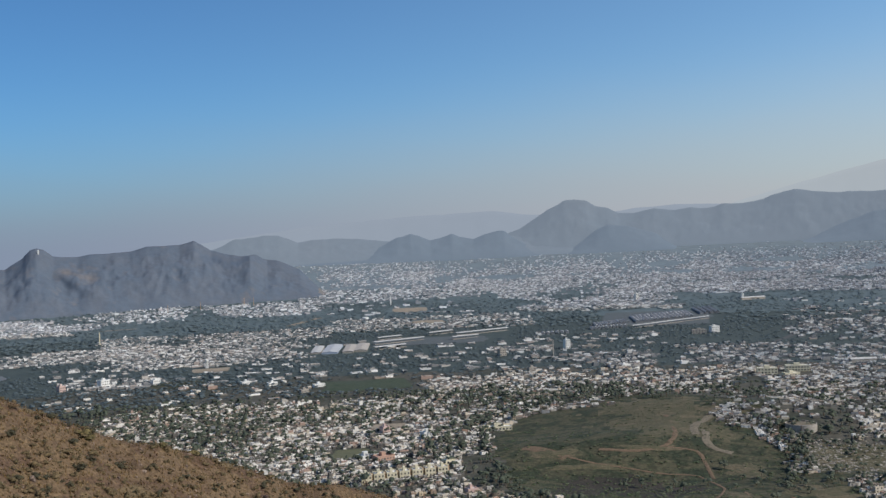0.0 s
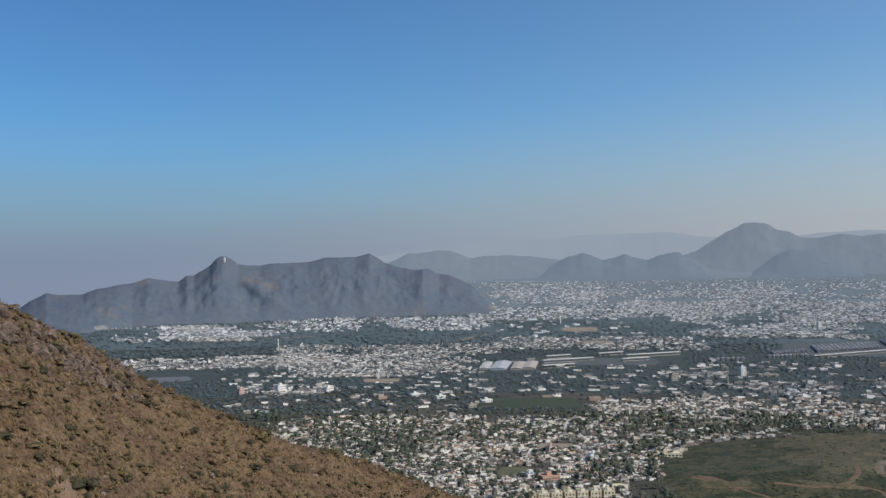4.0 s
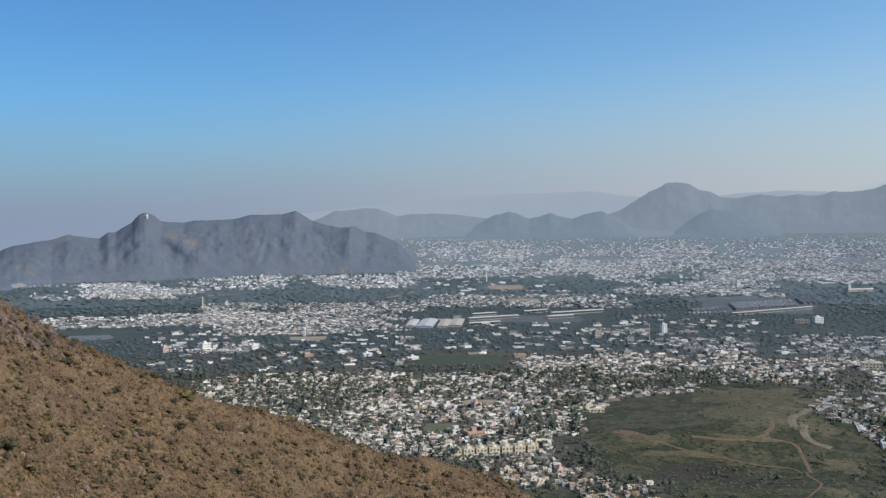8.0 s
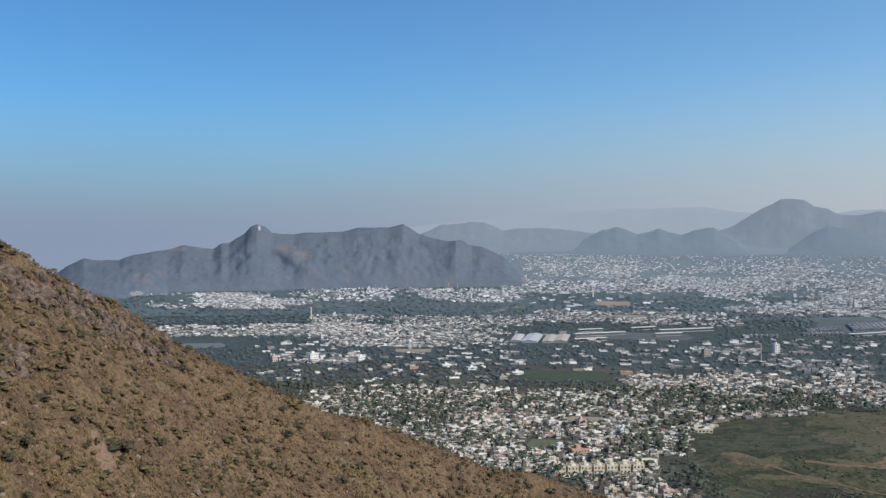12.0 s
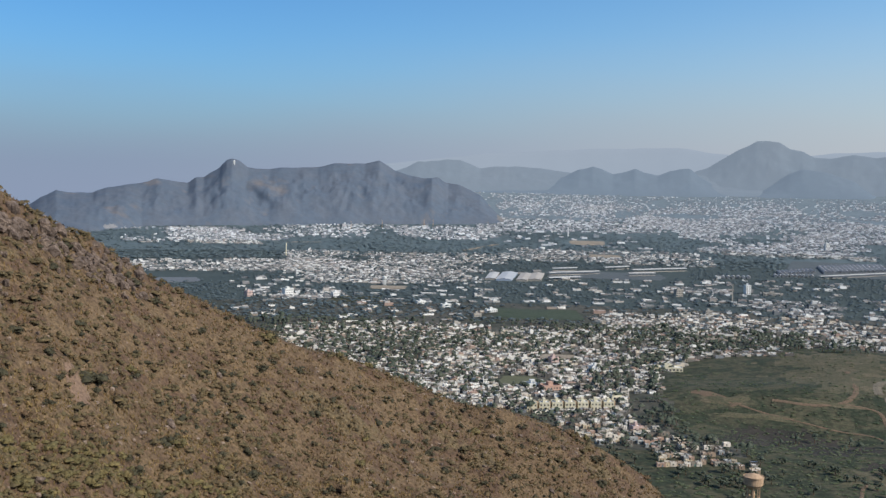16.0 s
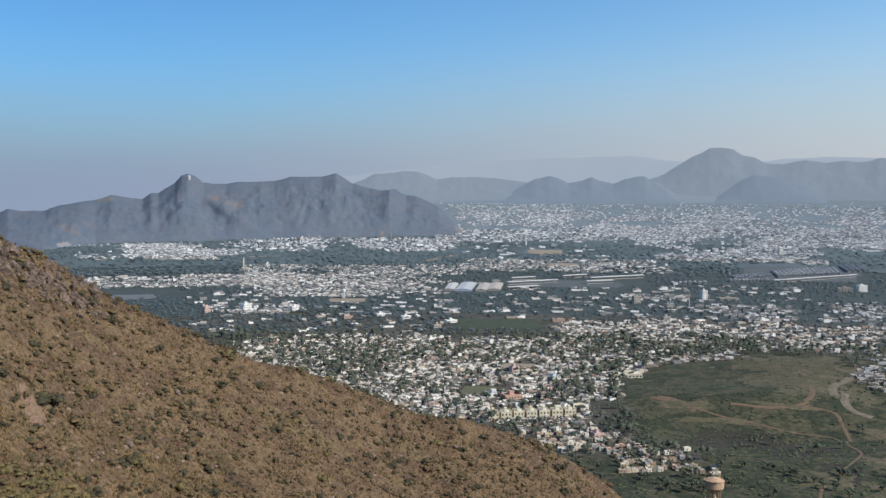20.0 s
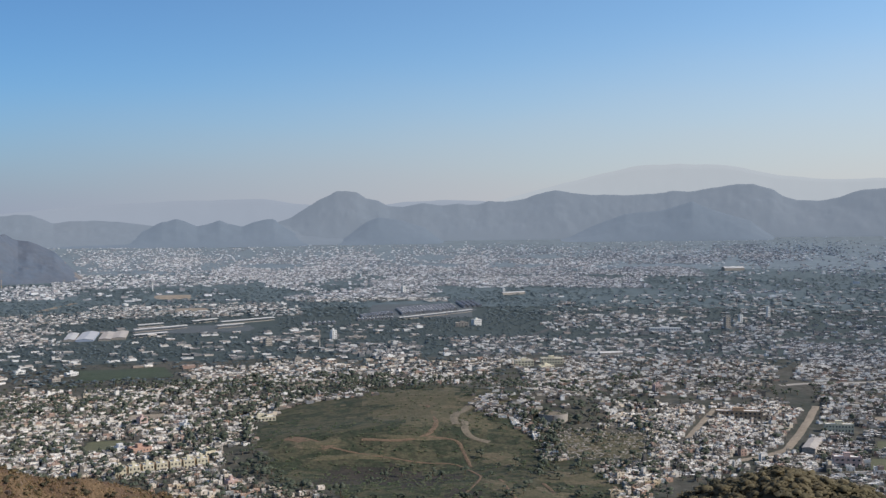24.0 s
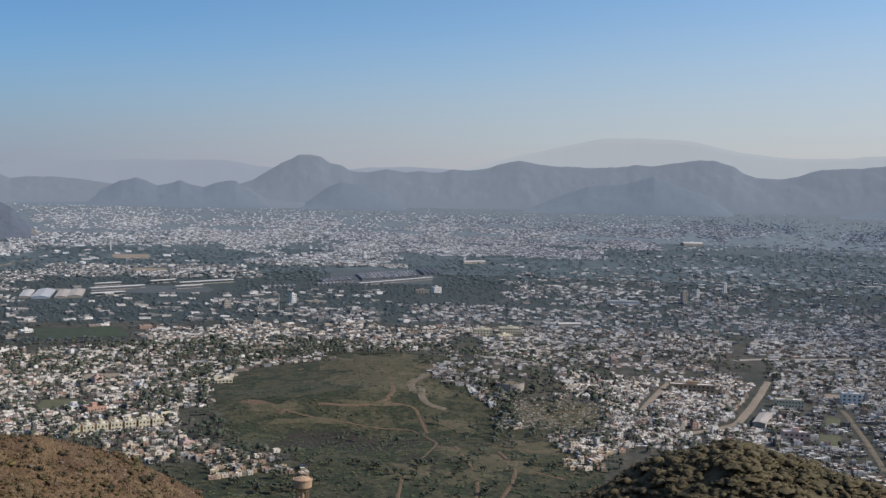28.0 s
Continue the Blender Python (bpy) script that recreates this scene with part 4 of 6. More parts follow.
def sized(n, cell, tall):
    w = cell * rng.uniform(0.6, 1.7, n)
    d = cell * rng.uniform(0.5, 0.95, n)
    h = rng.choice([2.0, 2.2, 2.4, 2.8, 4.0, 5.2], n, p=[0.36, 0.32, 0.18, 0.09, 0.04, 0.01]) * tall * rng.uniform(0.9, 1.1, n)
    return np.stack([w, d, h], 1)


hx, hy, hc, ht, htall = plots(DISTRICTS)
hr = np.hypot(hx, hy)
order = np.argsort(hr)
hx, hy, hc, ht, htall, hr = (q[order] for q in (hx, hy, hc, ht, htall, hr))
hz = plain_z(np.degrees(np.arctan2(hx, hy)), hr)
hs = sized(len(hx), np.where(hc > 11, 5.6, hc), htall)
NEAR_HOUSES = 250
near_house_rows = np.stack([hx, hy, hz, ht, hs[:, 0], hs[:, 1], hs[:, 2]], 1)[:NEAR_HOUSES]
MID_HOUSES = int(np.searchsorted(hr, 1300))
sel = np.arange(NEAR_HOUSES, MID_HOUSES)
shapes = [house_shape(k) for k in range(5)] + [house_shape(k, False) for k in range(5)]
ROOF = material("dusty_roof", [(0.26, 0.25, 0.235), (0.50, 0.485, 0.455), (0.17, 0.164, 0.155), (0.35, 0.325, 0.295), (0.58, 0.56, 0.53), (0.20, 0.184, 0.164), (0.29, 0.28, 0.262)], 9, 6, pick="island", mixed=0.25)
tagged(strew("houses", shapes, rng.integers(0, 5, len(sel)) + 5 * (hr[sel] > 880), np.stack([hx, hy, hz], 1)[sel], ht[sel], hs[sel], [WALL, ROOF, GLASS_DARK]), "crowded pale flat-roofed houses of plaster and concrete", "houses", kind="stuff")
sel = np.arange(MID_HOUSES, len(hx))
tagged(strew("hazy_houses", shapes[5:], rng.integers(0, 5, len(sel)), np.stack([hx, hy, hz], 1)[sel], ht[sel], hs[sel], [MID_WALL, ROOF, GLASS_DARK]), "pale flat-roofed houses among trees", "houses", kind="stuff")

mx, my, mc, mt, mtall = plots(MID)
mr = np.hypot(mx, my)
shrink = mr / unflat(mr)
ms = sized(len(mx), mc * np.interp(mr, [2000, 2800], [1.0, 0.82]), mtall * np.interp(mr, [2000, 2800], [1.0, 1.35])) * np.stack([shrink] * 3, 1)
mz = plain_z(np.degrees(np.arctan2(mx, my)), mr)
near_ = mr < 2300
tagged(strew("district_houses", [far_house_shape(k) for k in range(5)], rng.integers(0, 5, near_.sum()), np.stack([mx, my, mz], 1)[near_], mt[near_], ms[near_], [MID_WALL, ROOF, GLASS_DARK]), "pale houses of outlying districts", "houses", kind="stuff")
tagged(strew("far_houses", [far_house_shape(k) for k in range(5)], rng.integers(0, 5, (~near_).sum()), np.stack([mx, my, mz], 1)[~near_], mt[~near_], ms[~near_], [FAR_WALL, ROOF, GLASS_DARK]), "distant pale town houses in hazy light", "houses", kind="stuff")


# ---- trees on the plain ----
def tree_shape(seed, clumps=5, sprays=8, trunk=True):
    """A tree about 1 wide and 1 high: slot 0 leaves, 1 bark. Each clump is a small dark core with leaf sprays round it."""
    g = np.random.default_rng(seed)
    s = Shape()
    if trunk:
        s.tube(0, 0, [(-0.1, 0.05), (0.5, 0.02)], 4, 1, False)
    for k in range(clumps):
        a, q = g.uniform(0, 6.28), 0.36 * math.sqrt(g.random())
        rad = g.uniform(0.2, 0.3) * (1 if clumps > 2 else 1.35)
        c = (q * math.cos(a), q * math.sin(a), (g.uniform(0.42, 0.8) if trunk else g.uniform(0.25, 0.6)) - 0.25 * q)
        s.lump(g, c, (rad, rad, rad * 0.85), 0, 0.22, False)
        if sprays:
            s.leaves(g, c, (rad * 1.15, rad * 1.15, rad * 1.0), sprays, rad * 0.26, 0)
    return s


def wooded(az0, az1, r0, r1, cell, amount, seed, cut=0.0, free=False):
    x, y = lattice_points(az0, az1, r0, r1, cell, 0.3)
    x, y = x + rng.uniform(-0.6, 0.6, len(x)) * cell, y + rng.uniform(-0.6, 0.6, len(y)) * cell
    keep = (rng.random(len(x)) < amount * np.clip(0.75 + 2.4 * (fbm(x / 110, y / 110, seed, 4) - cut), 0.12, 1.2)) & (clear_of(x, y) | free)
    return x[keep], y[keep]


tx, ty = [], []
for w in ((-30, 10, 1130, 1500, 8, 0.95, 5), (-30, 16, 1500, 1900, 9, 0.95, 6), (10, 48, 1300, 1560, 9, 0.62, 7), (16, 48, 1560, 2000, 9.5, 0.8, 8), (-22, 10, 640, 1130, 6.8, 0.72, 9), (10, 23, 620, 1300, 6.8, 0.66, 10), (23, 48, 620, 1300, 7.0, 0.24, 10), (14.6, 24, 690, 900, 7, 0.5, 16), (-5, 9, 570, 800, 7, 0.5, 11), (4, 24, 520, 650, 9, 0.2, 12), (1, 6, 720, 880, 8, 0.5, 13), (8.0, 12.6, 690, 742, 7, 0.5, 14, 0.0, True), (18.6, 24.2, 735, 865, 6.5, 0.42, 17, 0.0, True), (13.5, 17, 700, 860, 8, 0.25, 18, 0.0, True), (2, 6, 690, 800, 8, 0.6, 15)):
    a, b = wooded(*w)
    tx.append(a), ty.append(b)
tx, ty = np.concatenate(tx), np.concatenate(ty)
tr = np.hypot(tx, ty)
order = np.argsort(tr)
tx, ty, tr = tx[order], ty[order], tr[order]
tz = plain_z(np.degrees(np.arctan2(tx, ty)), tr)
tw = (3.6 + 5.4 * rng.random(len(tx)) ** 1.5) * np.where(tr < 800, 0.9, 1.0) * np.where(tr > 1130, 1.15, 1.0)
NEAR_TREES = 160
near_tree_rows = np.stack([tx, ty, tz, tw], 1)[:NEAR_TREES]
NEAR_END = int(np.searchsorted(tr, 1140))
s_ = slice(NEAR_TREES, NEAR_END)
tagged(strew("trees", [tree_shape(k, 3, 4) for k in range(7)], rng.integers(0, 7, NEAR_END - NEAR_TREES), np.stack([tx, ty, tz], 1)[s_], rng.uniform(0, 6.28, NEAR_END - NEAR_TREES), np.stack([tw, tw, tw * rng.uniform(0.85, 1.25, len(tx))], 1)[s_], [TREE, BARK], True), "dark green trees between the houses", "trees", kind="stuff")
s_ = slice(NEAR_END, None)
n_ = len(tx) - NEAR_END
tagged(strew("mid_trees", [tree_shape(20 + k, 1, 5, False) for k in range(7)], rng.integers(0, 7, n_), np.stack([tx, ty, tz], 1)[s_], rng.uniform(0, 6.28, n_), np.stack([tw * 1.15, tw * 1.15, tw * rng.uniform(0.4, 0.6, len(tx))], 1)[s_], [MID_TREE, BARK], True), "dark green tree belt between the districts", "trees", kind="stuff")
fx, fy = [], []
for w in ((-34, -5, 1900, 2300, 12, 0.85, 15), (-34, -6, 2300, 2900, 14, 0.7, 16), (-6, 20, 1900, 2700, 12, 0.75, 17), (20, 48, 2000, 3000, 14, 0.8, 18), (-8, 26, 2700, 3500, 20, 0.4, 19), (26, 48, 3000, 4200, 20, 0.3, 20), (-10, 26, 3500, 4200, 19, 0.45, 21)):
    a, b = wooded(*w)
    fx.append(a), fy.append(b)
fx, fy = np.concatenate(fx), np.concatenate(fy)
fr = np.hypot(fx, fy)
fz = plain_z(np.degrees(np.arctan2(fx, fy)), fr)
fw = rng.uniform(11, 18, len(fx)) * fr / unflat(fr)
haze = fr > 3150 + 150 * rng.random(len(fr))
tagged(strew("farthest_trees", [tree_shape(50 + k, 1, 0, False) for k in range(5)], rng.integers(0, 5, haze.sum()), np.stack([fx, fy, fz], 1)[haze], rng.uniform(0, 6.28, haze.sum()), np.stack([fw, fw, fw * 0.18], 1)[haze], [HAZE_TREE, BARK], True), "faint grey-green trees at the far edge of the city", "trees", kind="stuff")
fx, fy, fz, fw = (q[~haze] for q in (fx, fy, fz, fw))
tagged(strew("far_trees", [tree_shape(40 + k, 1, 2, False) for k in range(5)], rng.integers(0, 5, len(fx)), np.stack([fx, fy, fz], 1), rng.uniform(0, 6.28, len(fx)), np.stack([fw, fw, fw * 0.28], 1), [FAR_TREE, BARK], True), "distant green trees among the houses, haze painted into their colour", "trees", kind="stuff")

# scrub on the mound and at the foot of the hills
bx, by = [], []
for w in ((2, 24, 520, 1080, 4.0, 0.62, 25, 0.0), (-6, 24, 480, 640, 5, 0.7, 26, -0.03)):
    x, y = lattice_points(*w[:5], 0.5)
    x, y = x + rng.uniform(-0.7, 0.7, len(x)) * w[4], y + rng.uniform(-0.7, 0.7, len(y)) * w[4]
    az, r = np.degrees(np.arctan2(x, y)), np.hypot(x, y)
    inside = (((x - 150) / 120) ** 2 + ((y - 805) / 205) ** 2 < 1) | (r < 650) & ((az > 7) | (r < 600)) | (r < 745) & (az > 13) | (np.abs(az - 21.5) < 2.5) & (np.abs(r - 800) < 60)
    hollow = (az > 6) & (az < 13) & (np.abs(r - 700) < 42)
    keep = inside & (rng.random(len(x)) < 0.5 * hollow + np.interp(r, [740, 800], [1.0, 0.62]) * w[5] * np.clip(0.7 + 3.2 * (fbm(x / 55, y / 55, w[6], 4) - w[7]), 0.05, 1.3))
    bx.append(x[keep]), by.append(y[keep])
bx, by = np.concatenate(bx), np.concatenate(by)
br = np.hypot(bx, by)
bz = plain_z(np.degrees(np.arctan2(bx, by)), br)


def bush_shape(seed, lumps=3, sprays=12):
    g = np.random.default_rng(seed)
    s = Shape()
    for k in range(lumps):
        rad = g.uniform(0.22, 0.36)
        c = (g.uniform(-0.25, 0.25), g.uniform(-0.25, 0.25), g.uniform(0.1, 0.3))
        s.lump(g, c, (rad * 1.1, rad * 1.1, rad * 0.85), 0, 0.25, False)
        s.leaves(g, c, (rad * 1.3, rad * 1.3, rad), sprays, rad * 0.35, 0, 0.02)
    return s


bw = 1.3 + 2.8 * rng.random(len(bx)) ** 2
tagged(strew("scrub", [bush_shape(60 + k, 2, 5) for k in range(6)], rng.integers(0, 6, len(bx)), np.stack([bx, by, bz], 1), rng.uniform(0, 6.28, len(bx)), np.stack([bw, bw, bw * 0.36], 1), [SCRUB], True), "low green scrub covering the mound", "scrub", kind="stuff")


# ---- plants and rocks on the near hills ----
hill_rng = np.random.default_rng(19)


def on_hill(n, az0, az1, near, far):
    """Random places on the near hill between the distances near(az) and far(az), spread evenly over the ground."""
    az = hill_rng.uniform(az0, az1, n * 3)
    r = np.sqrt(hill_rng.uniform(40.0**2, 240.0**2, n * 3))
    ok = (r > near(az)) & (r < far(az))
    az, r = az[ok][:n], r[ok][:n]
    return np.stack([r * np.sin(np.radians(az)), r * np.cos(np.radians(az)), hill_z(az, r)], 1)


def spur_near(a):
    return np.interp(a, [-42, -34, 2, 12], [66, 74, 130, 140])


def spur_far(a):
    return np.interp(a, [-42, -34, 2, 12], [156, 157, 222, 232])


def shrub_shape(seed, sprays, size, core=True, lumps=3):
    """A dry shrub about 1 wide: slot 0 leaves."""
    g = np.random.default_rng(seed)
    s = Shape()
    for k in range(lumps):
        c = (g.uniform(-0.26, 0.26), g.uniform(-0.26, 0.26), g.uniform(0.0, 0.2))
        rad = g.uniform(0.2, 0.36) * (1 if lumps < 4 else 0.8)
        if core:
            s.lump(g, c, (rad * 0.8, rad * 0.8, rad * 0.8), 0, 0.28, False)
        s.leaves(g, c, (rad * 1.15, rad * 1.15, rad * 1.05), sprays // lumps, size, 0, 0.01)
    return s


def stem_shape(seed):
    g = np.random.default_rng(seed)
    s = Shape()
    for k in range(5):
        a = g.uniform(0, 6.28)
        q = g.uniform(0.1, 0.3)
        s.add([(0.02 * math.cos(a + 1.6), 0.02 * math.sin(a + 1.6), -0.06), (-0.02 * math.cos(a + 1.6), -0.02 * math.sin(a + 1.6), -0.06), (0.02 * math.cos(a), 0.02 * math.sin(a), -0.05), (q * math.cos(a), q * math.sin(a), 0.42)], [(0, 1, 3), (1, 2, 3), (2, 0, 3)])
    return s


def tuft_shape(seed):
    g = np.random.default_rng(seed)
    s = Shape()
    for k in range(5):
        a, lean, w = g.uniform(0, 6.28), g.uniform(0.1, 0.55), g.uniform(0.07, 0.16)
        c, q = math.cos(a), math.sin(a)
        x, y = 0.12 * g.normal(), 0.12 * g.normal()
        s.add([(x - q * w, y + c * w, -0.05), (x + q * w, y - c * w, -0.05), (x + c * lean, y + q * lean, g.uniform(0.5, 1.0))], [(0, 1, 2)])
    return s


def rock_shape(seed, flat=0.6):
    """A broken block with chipped corners, about 1 wide."""
    g = np.random.default_rng(seed)
    v, ids = [], {}
    for i in range(3):
        for j in range(3):
            for k in range(3):
                if (i, j, k) != (1, 1, 1):
                    p = np.array([i - 1, j - 1, k - 1], float)
                    p = p / max(1, np.linalg.norm(p) ** 0.55) * 0.5
                    ids[i, j, k] = len(v)
                    v.append(p * (1 + 0.16 * g.normal(size=3)) + 0.06 * g.normal(size=3))
    v = np.array(v) * np.array([1, g.uniform(0.6, 0.95), flat])
    f = []
    for ax in range(3):
        for e in (0, 2):
            for a in range(2):
                for b in range(2):
                    q = []
                    for da, db in ((0, 0), (1, 0), (1, 1), (0, 1)):
                        c = [0, 0, 0]
                        c[ax], c[(ax + 1) % 3], c[(ax + 2) % 3] = e, a + da, b + db
                        q.append(ids[tuple(c)])
                    f.append(q if e == 2 else q[::-1])
    return Shape().add(v, f)


# thick low growth: joined
p = on_hill(12500, -42, 10, spur_near, spur_far)
depth = (np.hypot(p[:, 0], p[:, 1]) - spur_near(np.degrees(np.arctan2(p[:, 0], p[:, 1])))) / 90
cover = 1.15 - 0.85 * depth + 2.2 * fbm(p[:, 0] / 18, p[:, 1] / 18, 71, 3) + 0.5 * (np.degrees(np.arctan2(p[:, 0], p[:, 1])) < -27)
p = p[hill_rng.random(len(p)) < np.clip(cover, 0.15, 1)]
w = 0.45 + 1.15 * hill_rng.random(len(p)) ** 1.3 + 1.4 * hill_rng.random(len(p)) ** 5
kind = np.where(w > 1.45, hill_rng.integers(4, 8, len(p)), hill_rng.integers(0, 5, len(p)))
tagged(strew("dry_shrubs", [shrub_shape(200 + k, 66, 0.075, True, 3) for k in range(8)], kind, p - np.array([0, 0, 0.04]), hill_rng.uniform(0, 6.28, len(p)), np.stack([w, w, w * hill_rng.uniform(0.6, 1.0, len(p))], 1), [SHRUB], True), "dry brown and olive shrubs thick on the hillside", "shrubs", kind="stuff")
p = on_hill(6500, -42, -6, spur_near, lambda a: 0.62 * spur_near(a) + 0.38 * spur_far(a))
p = p[hill_rng.random(len(p)) < np.clip(np.interp(np.degrees(np.arctan2(p[:, 2] - EYE, np.hypot(p[:, 0], p[:, 1]))), [-13.5, -9.5], [1.0, 0.12]) + 1.8 * fbm(p[:, 0] / 16, p[:, 1] / 16, 77, 3), 0.02, 1)]
w = hill_rng.uniform(0.9, 2.5, len(p))
tagged(strew("yellowish_shrubs", [shrub_shape(240 + k, 84, 0.07, True, 4) for k in range(6)], hill_rng.integers(0, 6, len(p)), p - np.array([0, 0, 0.05]), hill_rng.uniform(0, 6.28, len(p)), np.stack([w, w, w * hill_rng.uniform(0.55, 0.9, len(p))], 1), [SHRUB_GREEN], True), "yellowish-green shrubs on the lower slope", "shrubs", kind="stuff")
p = on_hill(38000, -42, 10, spur_near, spur_far)
p = p[hill_rng.random(len(p)) < np.clip(0.75 + 1.2 * fbm(p[:, 0] / 9, p[:, 1] / 9, 73, 3), 0.1, 1)]
w = hill_rng.uniform(0.28, 0.65, len(p))
tagged(strew("dry_grass", [tuft_shape(300 + k) for k in range(8)], hill_rng.integers(0, 8, len(p)), p, hill_rng.uniform(0, 6.28, len(p)), np.stack([w, w, w * hill_rng.uniform(0.6, 1.1, len(p))], 1), [GRASS]), "dry straw-coloured grass tufts on the hillside", "grass", kind="stuff")
p = on_hill(26000, -42, -8, spur_near, lambda a: 0.5 * spur_near(a) + 0.5 * spur_far(a))
low = np.degrees(np.arctan2(p[:, 2] - EYE, np.hypot(p[:, 0], p[:, 1])))
p = p[hill_rng.random(len(p)) < np.clip(np.interp(low, [-12.5, -9.0], [0.9, 0.1]) + 2.0 * fbm(p[:, 0] / 10, p[:, 1] / 10, 81, 3), 0.02, 1)]
w = hill_rng.uniform(0.3, 0.65, len(p))
tagged(strew("golden_grass", [tuft_shape(320 + k) for k in range(8)], hill_rng.integers(0, 8, len(p)), p, hill_rng.uniform(0, 6.28, len(p)), np.stack([w, w, w * hill_rng.uniform(0.5, 0.9, len(p))], 1), [GOLD_GRASS]), "tall golden dry grass on the lower slope", "grass", kind="stuff")
p = on_hill(4000, -42, 10, spur_near, spur_far)
p = p[hill_rng.random(len(p)) < np.clip(0.5 + 2.5 * fbm(p[:, 0] / 12, p[:, 1] / 12, 75, 3), 0.03, 1)]
w = 0.16 + 0.6 * hill_rng.random(len(p)) ** 2.5
tagged(strew("stones", [rock_shape(400 + k) for k in range(6)], hill_rng.integers(0, 6, len(p)), p, hill_rng.uniform(0, 6.28, len(p)), np.stack([w, w, w], 1), [GRAVEL]), "loose grey-brown stones strewn over the slope", "stones", kind="stuff")
p = on_hill(900, -42, 8, lambda a: spur_near(a) + 4, spur_far)
p = p[hill_rng.random(len(p)) < np.clip(0.7 + 2.0 * fbm(p[:, 0] / 20, p[:, 1] / 20, 79, 3), 0.1, 1)]
w = 1.0 + 1.3 * hill_rng.random(len(p)) ** 1.5
tagged(strew("dark_bushes", [shrub_shape(260 + k, 90, 0.065, True, 4) for k in range(6)], hill_rng.integers(0, 6, len(p)), p - np.array([0, 0, 0.05]), hill_rng.uniform(0, 6.28, len(p)), np.stack([w, w, w * hill_rng.uniform(0.7, 1.0, len(p))], 1), [SHRUB_DARK], True), "rounded dark olive bushes scattered over the slope", "bushes", kind="stuff")
# the bushy knoll
p = on_hill(10500, 16, 46, lambda a: 66 + 0 * a, lambda a: 108 + 0 * a)
w = hill_rng.uniform(1.3, 2.6, len(p))
tagged(strew("knoll_bushes", [shrub_shape(220 + k, 54, 0.08, True, 3) for k in range(8)], hill_rng.integers(0, 8, len(p)), p - np.array([0, 0, 0.1]), hill_rng.uniform(0, 6.28, len(p)), np.stack([w, w, w * hill_rng.uniform(0.42, 0.68, len(p))], 1), [SHRUB_KNOLL], True), "dense olive-brown bushes covering the knoll", "bushes", kind="stuff")

# stones of the rubble ground on the plain
a_, r_ = hill_rng.uniform(18.8, 24.0, 1000), hill_rng.uniform(745, 860, 1000)
p = spot(a_, r_)
w = 0.6 + 1.8 * hill_rng.random(len(p)) ** 2
tagged(strew("rubble_stones", [rock_shape(430 + k) for k in range(5)], hill_rng.integers(0, 5, len(p)), p, hill_rng.uniform(0, 6.28, len(p)), np.stack([w * 1.4, w, w * 0.7], 1), [PALE_STONE]), "pale stones and rubble on scrubby ground", "stones", kind="stuff")

# single shrubs
leaf_meshes = {}
for tone, m_, sprays in (("dark", SHRUB_DARK, 150), ("green", SHRUB_GREEN, 120), ("dry", SHRUB_BROWN, 110)):
    leaf_meshes[tone] = [shrub_shape(500 + k + 10 * len(tone), int(sprays * 2.2), 0.06, True, 7).mesh("foliage", m_, True) for k in range(4)]
stem_meshes = [stem_shape(540 + k).mesh("stem", BARK) for k in range(4)]
SHRUB_LABEL = {"dark": "dark green rounded thorn bush on a dry slope", "green": "fresh green leafy shrub on a dry slope", "dry": "brown dried-out shrub on a grassy slope"}


def shrub(place, width, tone, k, label=""):
    ob = thing("shrub", label or SHRUB_LABEL[tone], "shrub", "shrubs on the hillside", Matrix.Translation(Vector(place) - Vector((0, 0, 0.05))) @ Matrix.Rotation(1.7 * k, 4, "Z") @ Matrix.Diagonal((width, width, width * (0.7 + 0.08 * (k % 4)), 1)))
    part("stem", stem_meshes[k % 4], None, ob)
    part("foliage", leaf_meshes[tone][k % 4], None, ob)
    return ob


shrub(hill_spot(-28.95, -11.35), 3.6, "dark", 1, "large dark thorn bush beside a strip of bare earth")
shrub(hill_spot(-28.3, -11.5), 3.4, "dark", 3, "large dark thorn bush beside a strip of bare earth")
NAMED = [(-25.71, -10.6, 1.9, "dark"), (-21.83, -11.2, 2.1, "dark"), (-23.29, -13.2, 1.7, "dark"), (-21.26, -14.1, 2.0, "dark"), (-25.43, -13.1, 1.8, "dry"), (-27.66, -12.9, 1.2, "green"), (-31.97, -13.0, 2.4, "dry"), (-33.15, -13.6, 2.0, "dark"), (-28.96, -13.7, 3.0, "dry"),
         (-28.6, -14.9, 1.8, "green"), (-20.06, -16.7, 2.4, "dark"), (-32.08, -16.6, 2.8, "green"), (-24.13, -15, 1.5, "dry"), (-11.75, -15, 2.4, "dark"), (-10.62, -14.95, 1.9, "dark"), (-12.82, -15.2, 1.8, "dark"), (-14.46, -17.1, 2.0, "dark"), (-17.77, -17.2, 3.0, "green"), (-13.95, -14.9, 2.0, "green"), (-8.64, -14.1, 1.7, "dark"), (-14.35, -11.1, 1.6, "dark"), (-8.56, -15.6, 2.0, "dry")]
for k, (a, e, wd, tone) in enumerate(NAMED):
    shrub(hill_spot(a, e), wd, tone, k)
p = on_hill(235, -40, 4, lambda a: spur_near(a) + 2, spur_far)
for k, q in enumerate(p):
    low = q[2] < EYE - 24
    shrub(q, 1.4 + 1.7 * hill_rng.random() ** 1.5, ("dark" if k % 5 < 3 else "green" if low and k % 3 == 0 else "dry"), k)
p = on_hill(60, 18, 44, lambda a: 72 + 0 * a, lambda a: 98 + 0 * a)
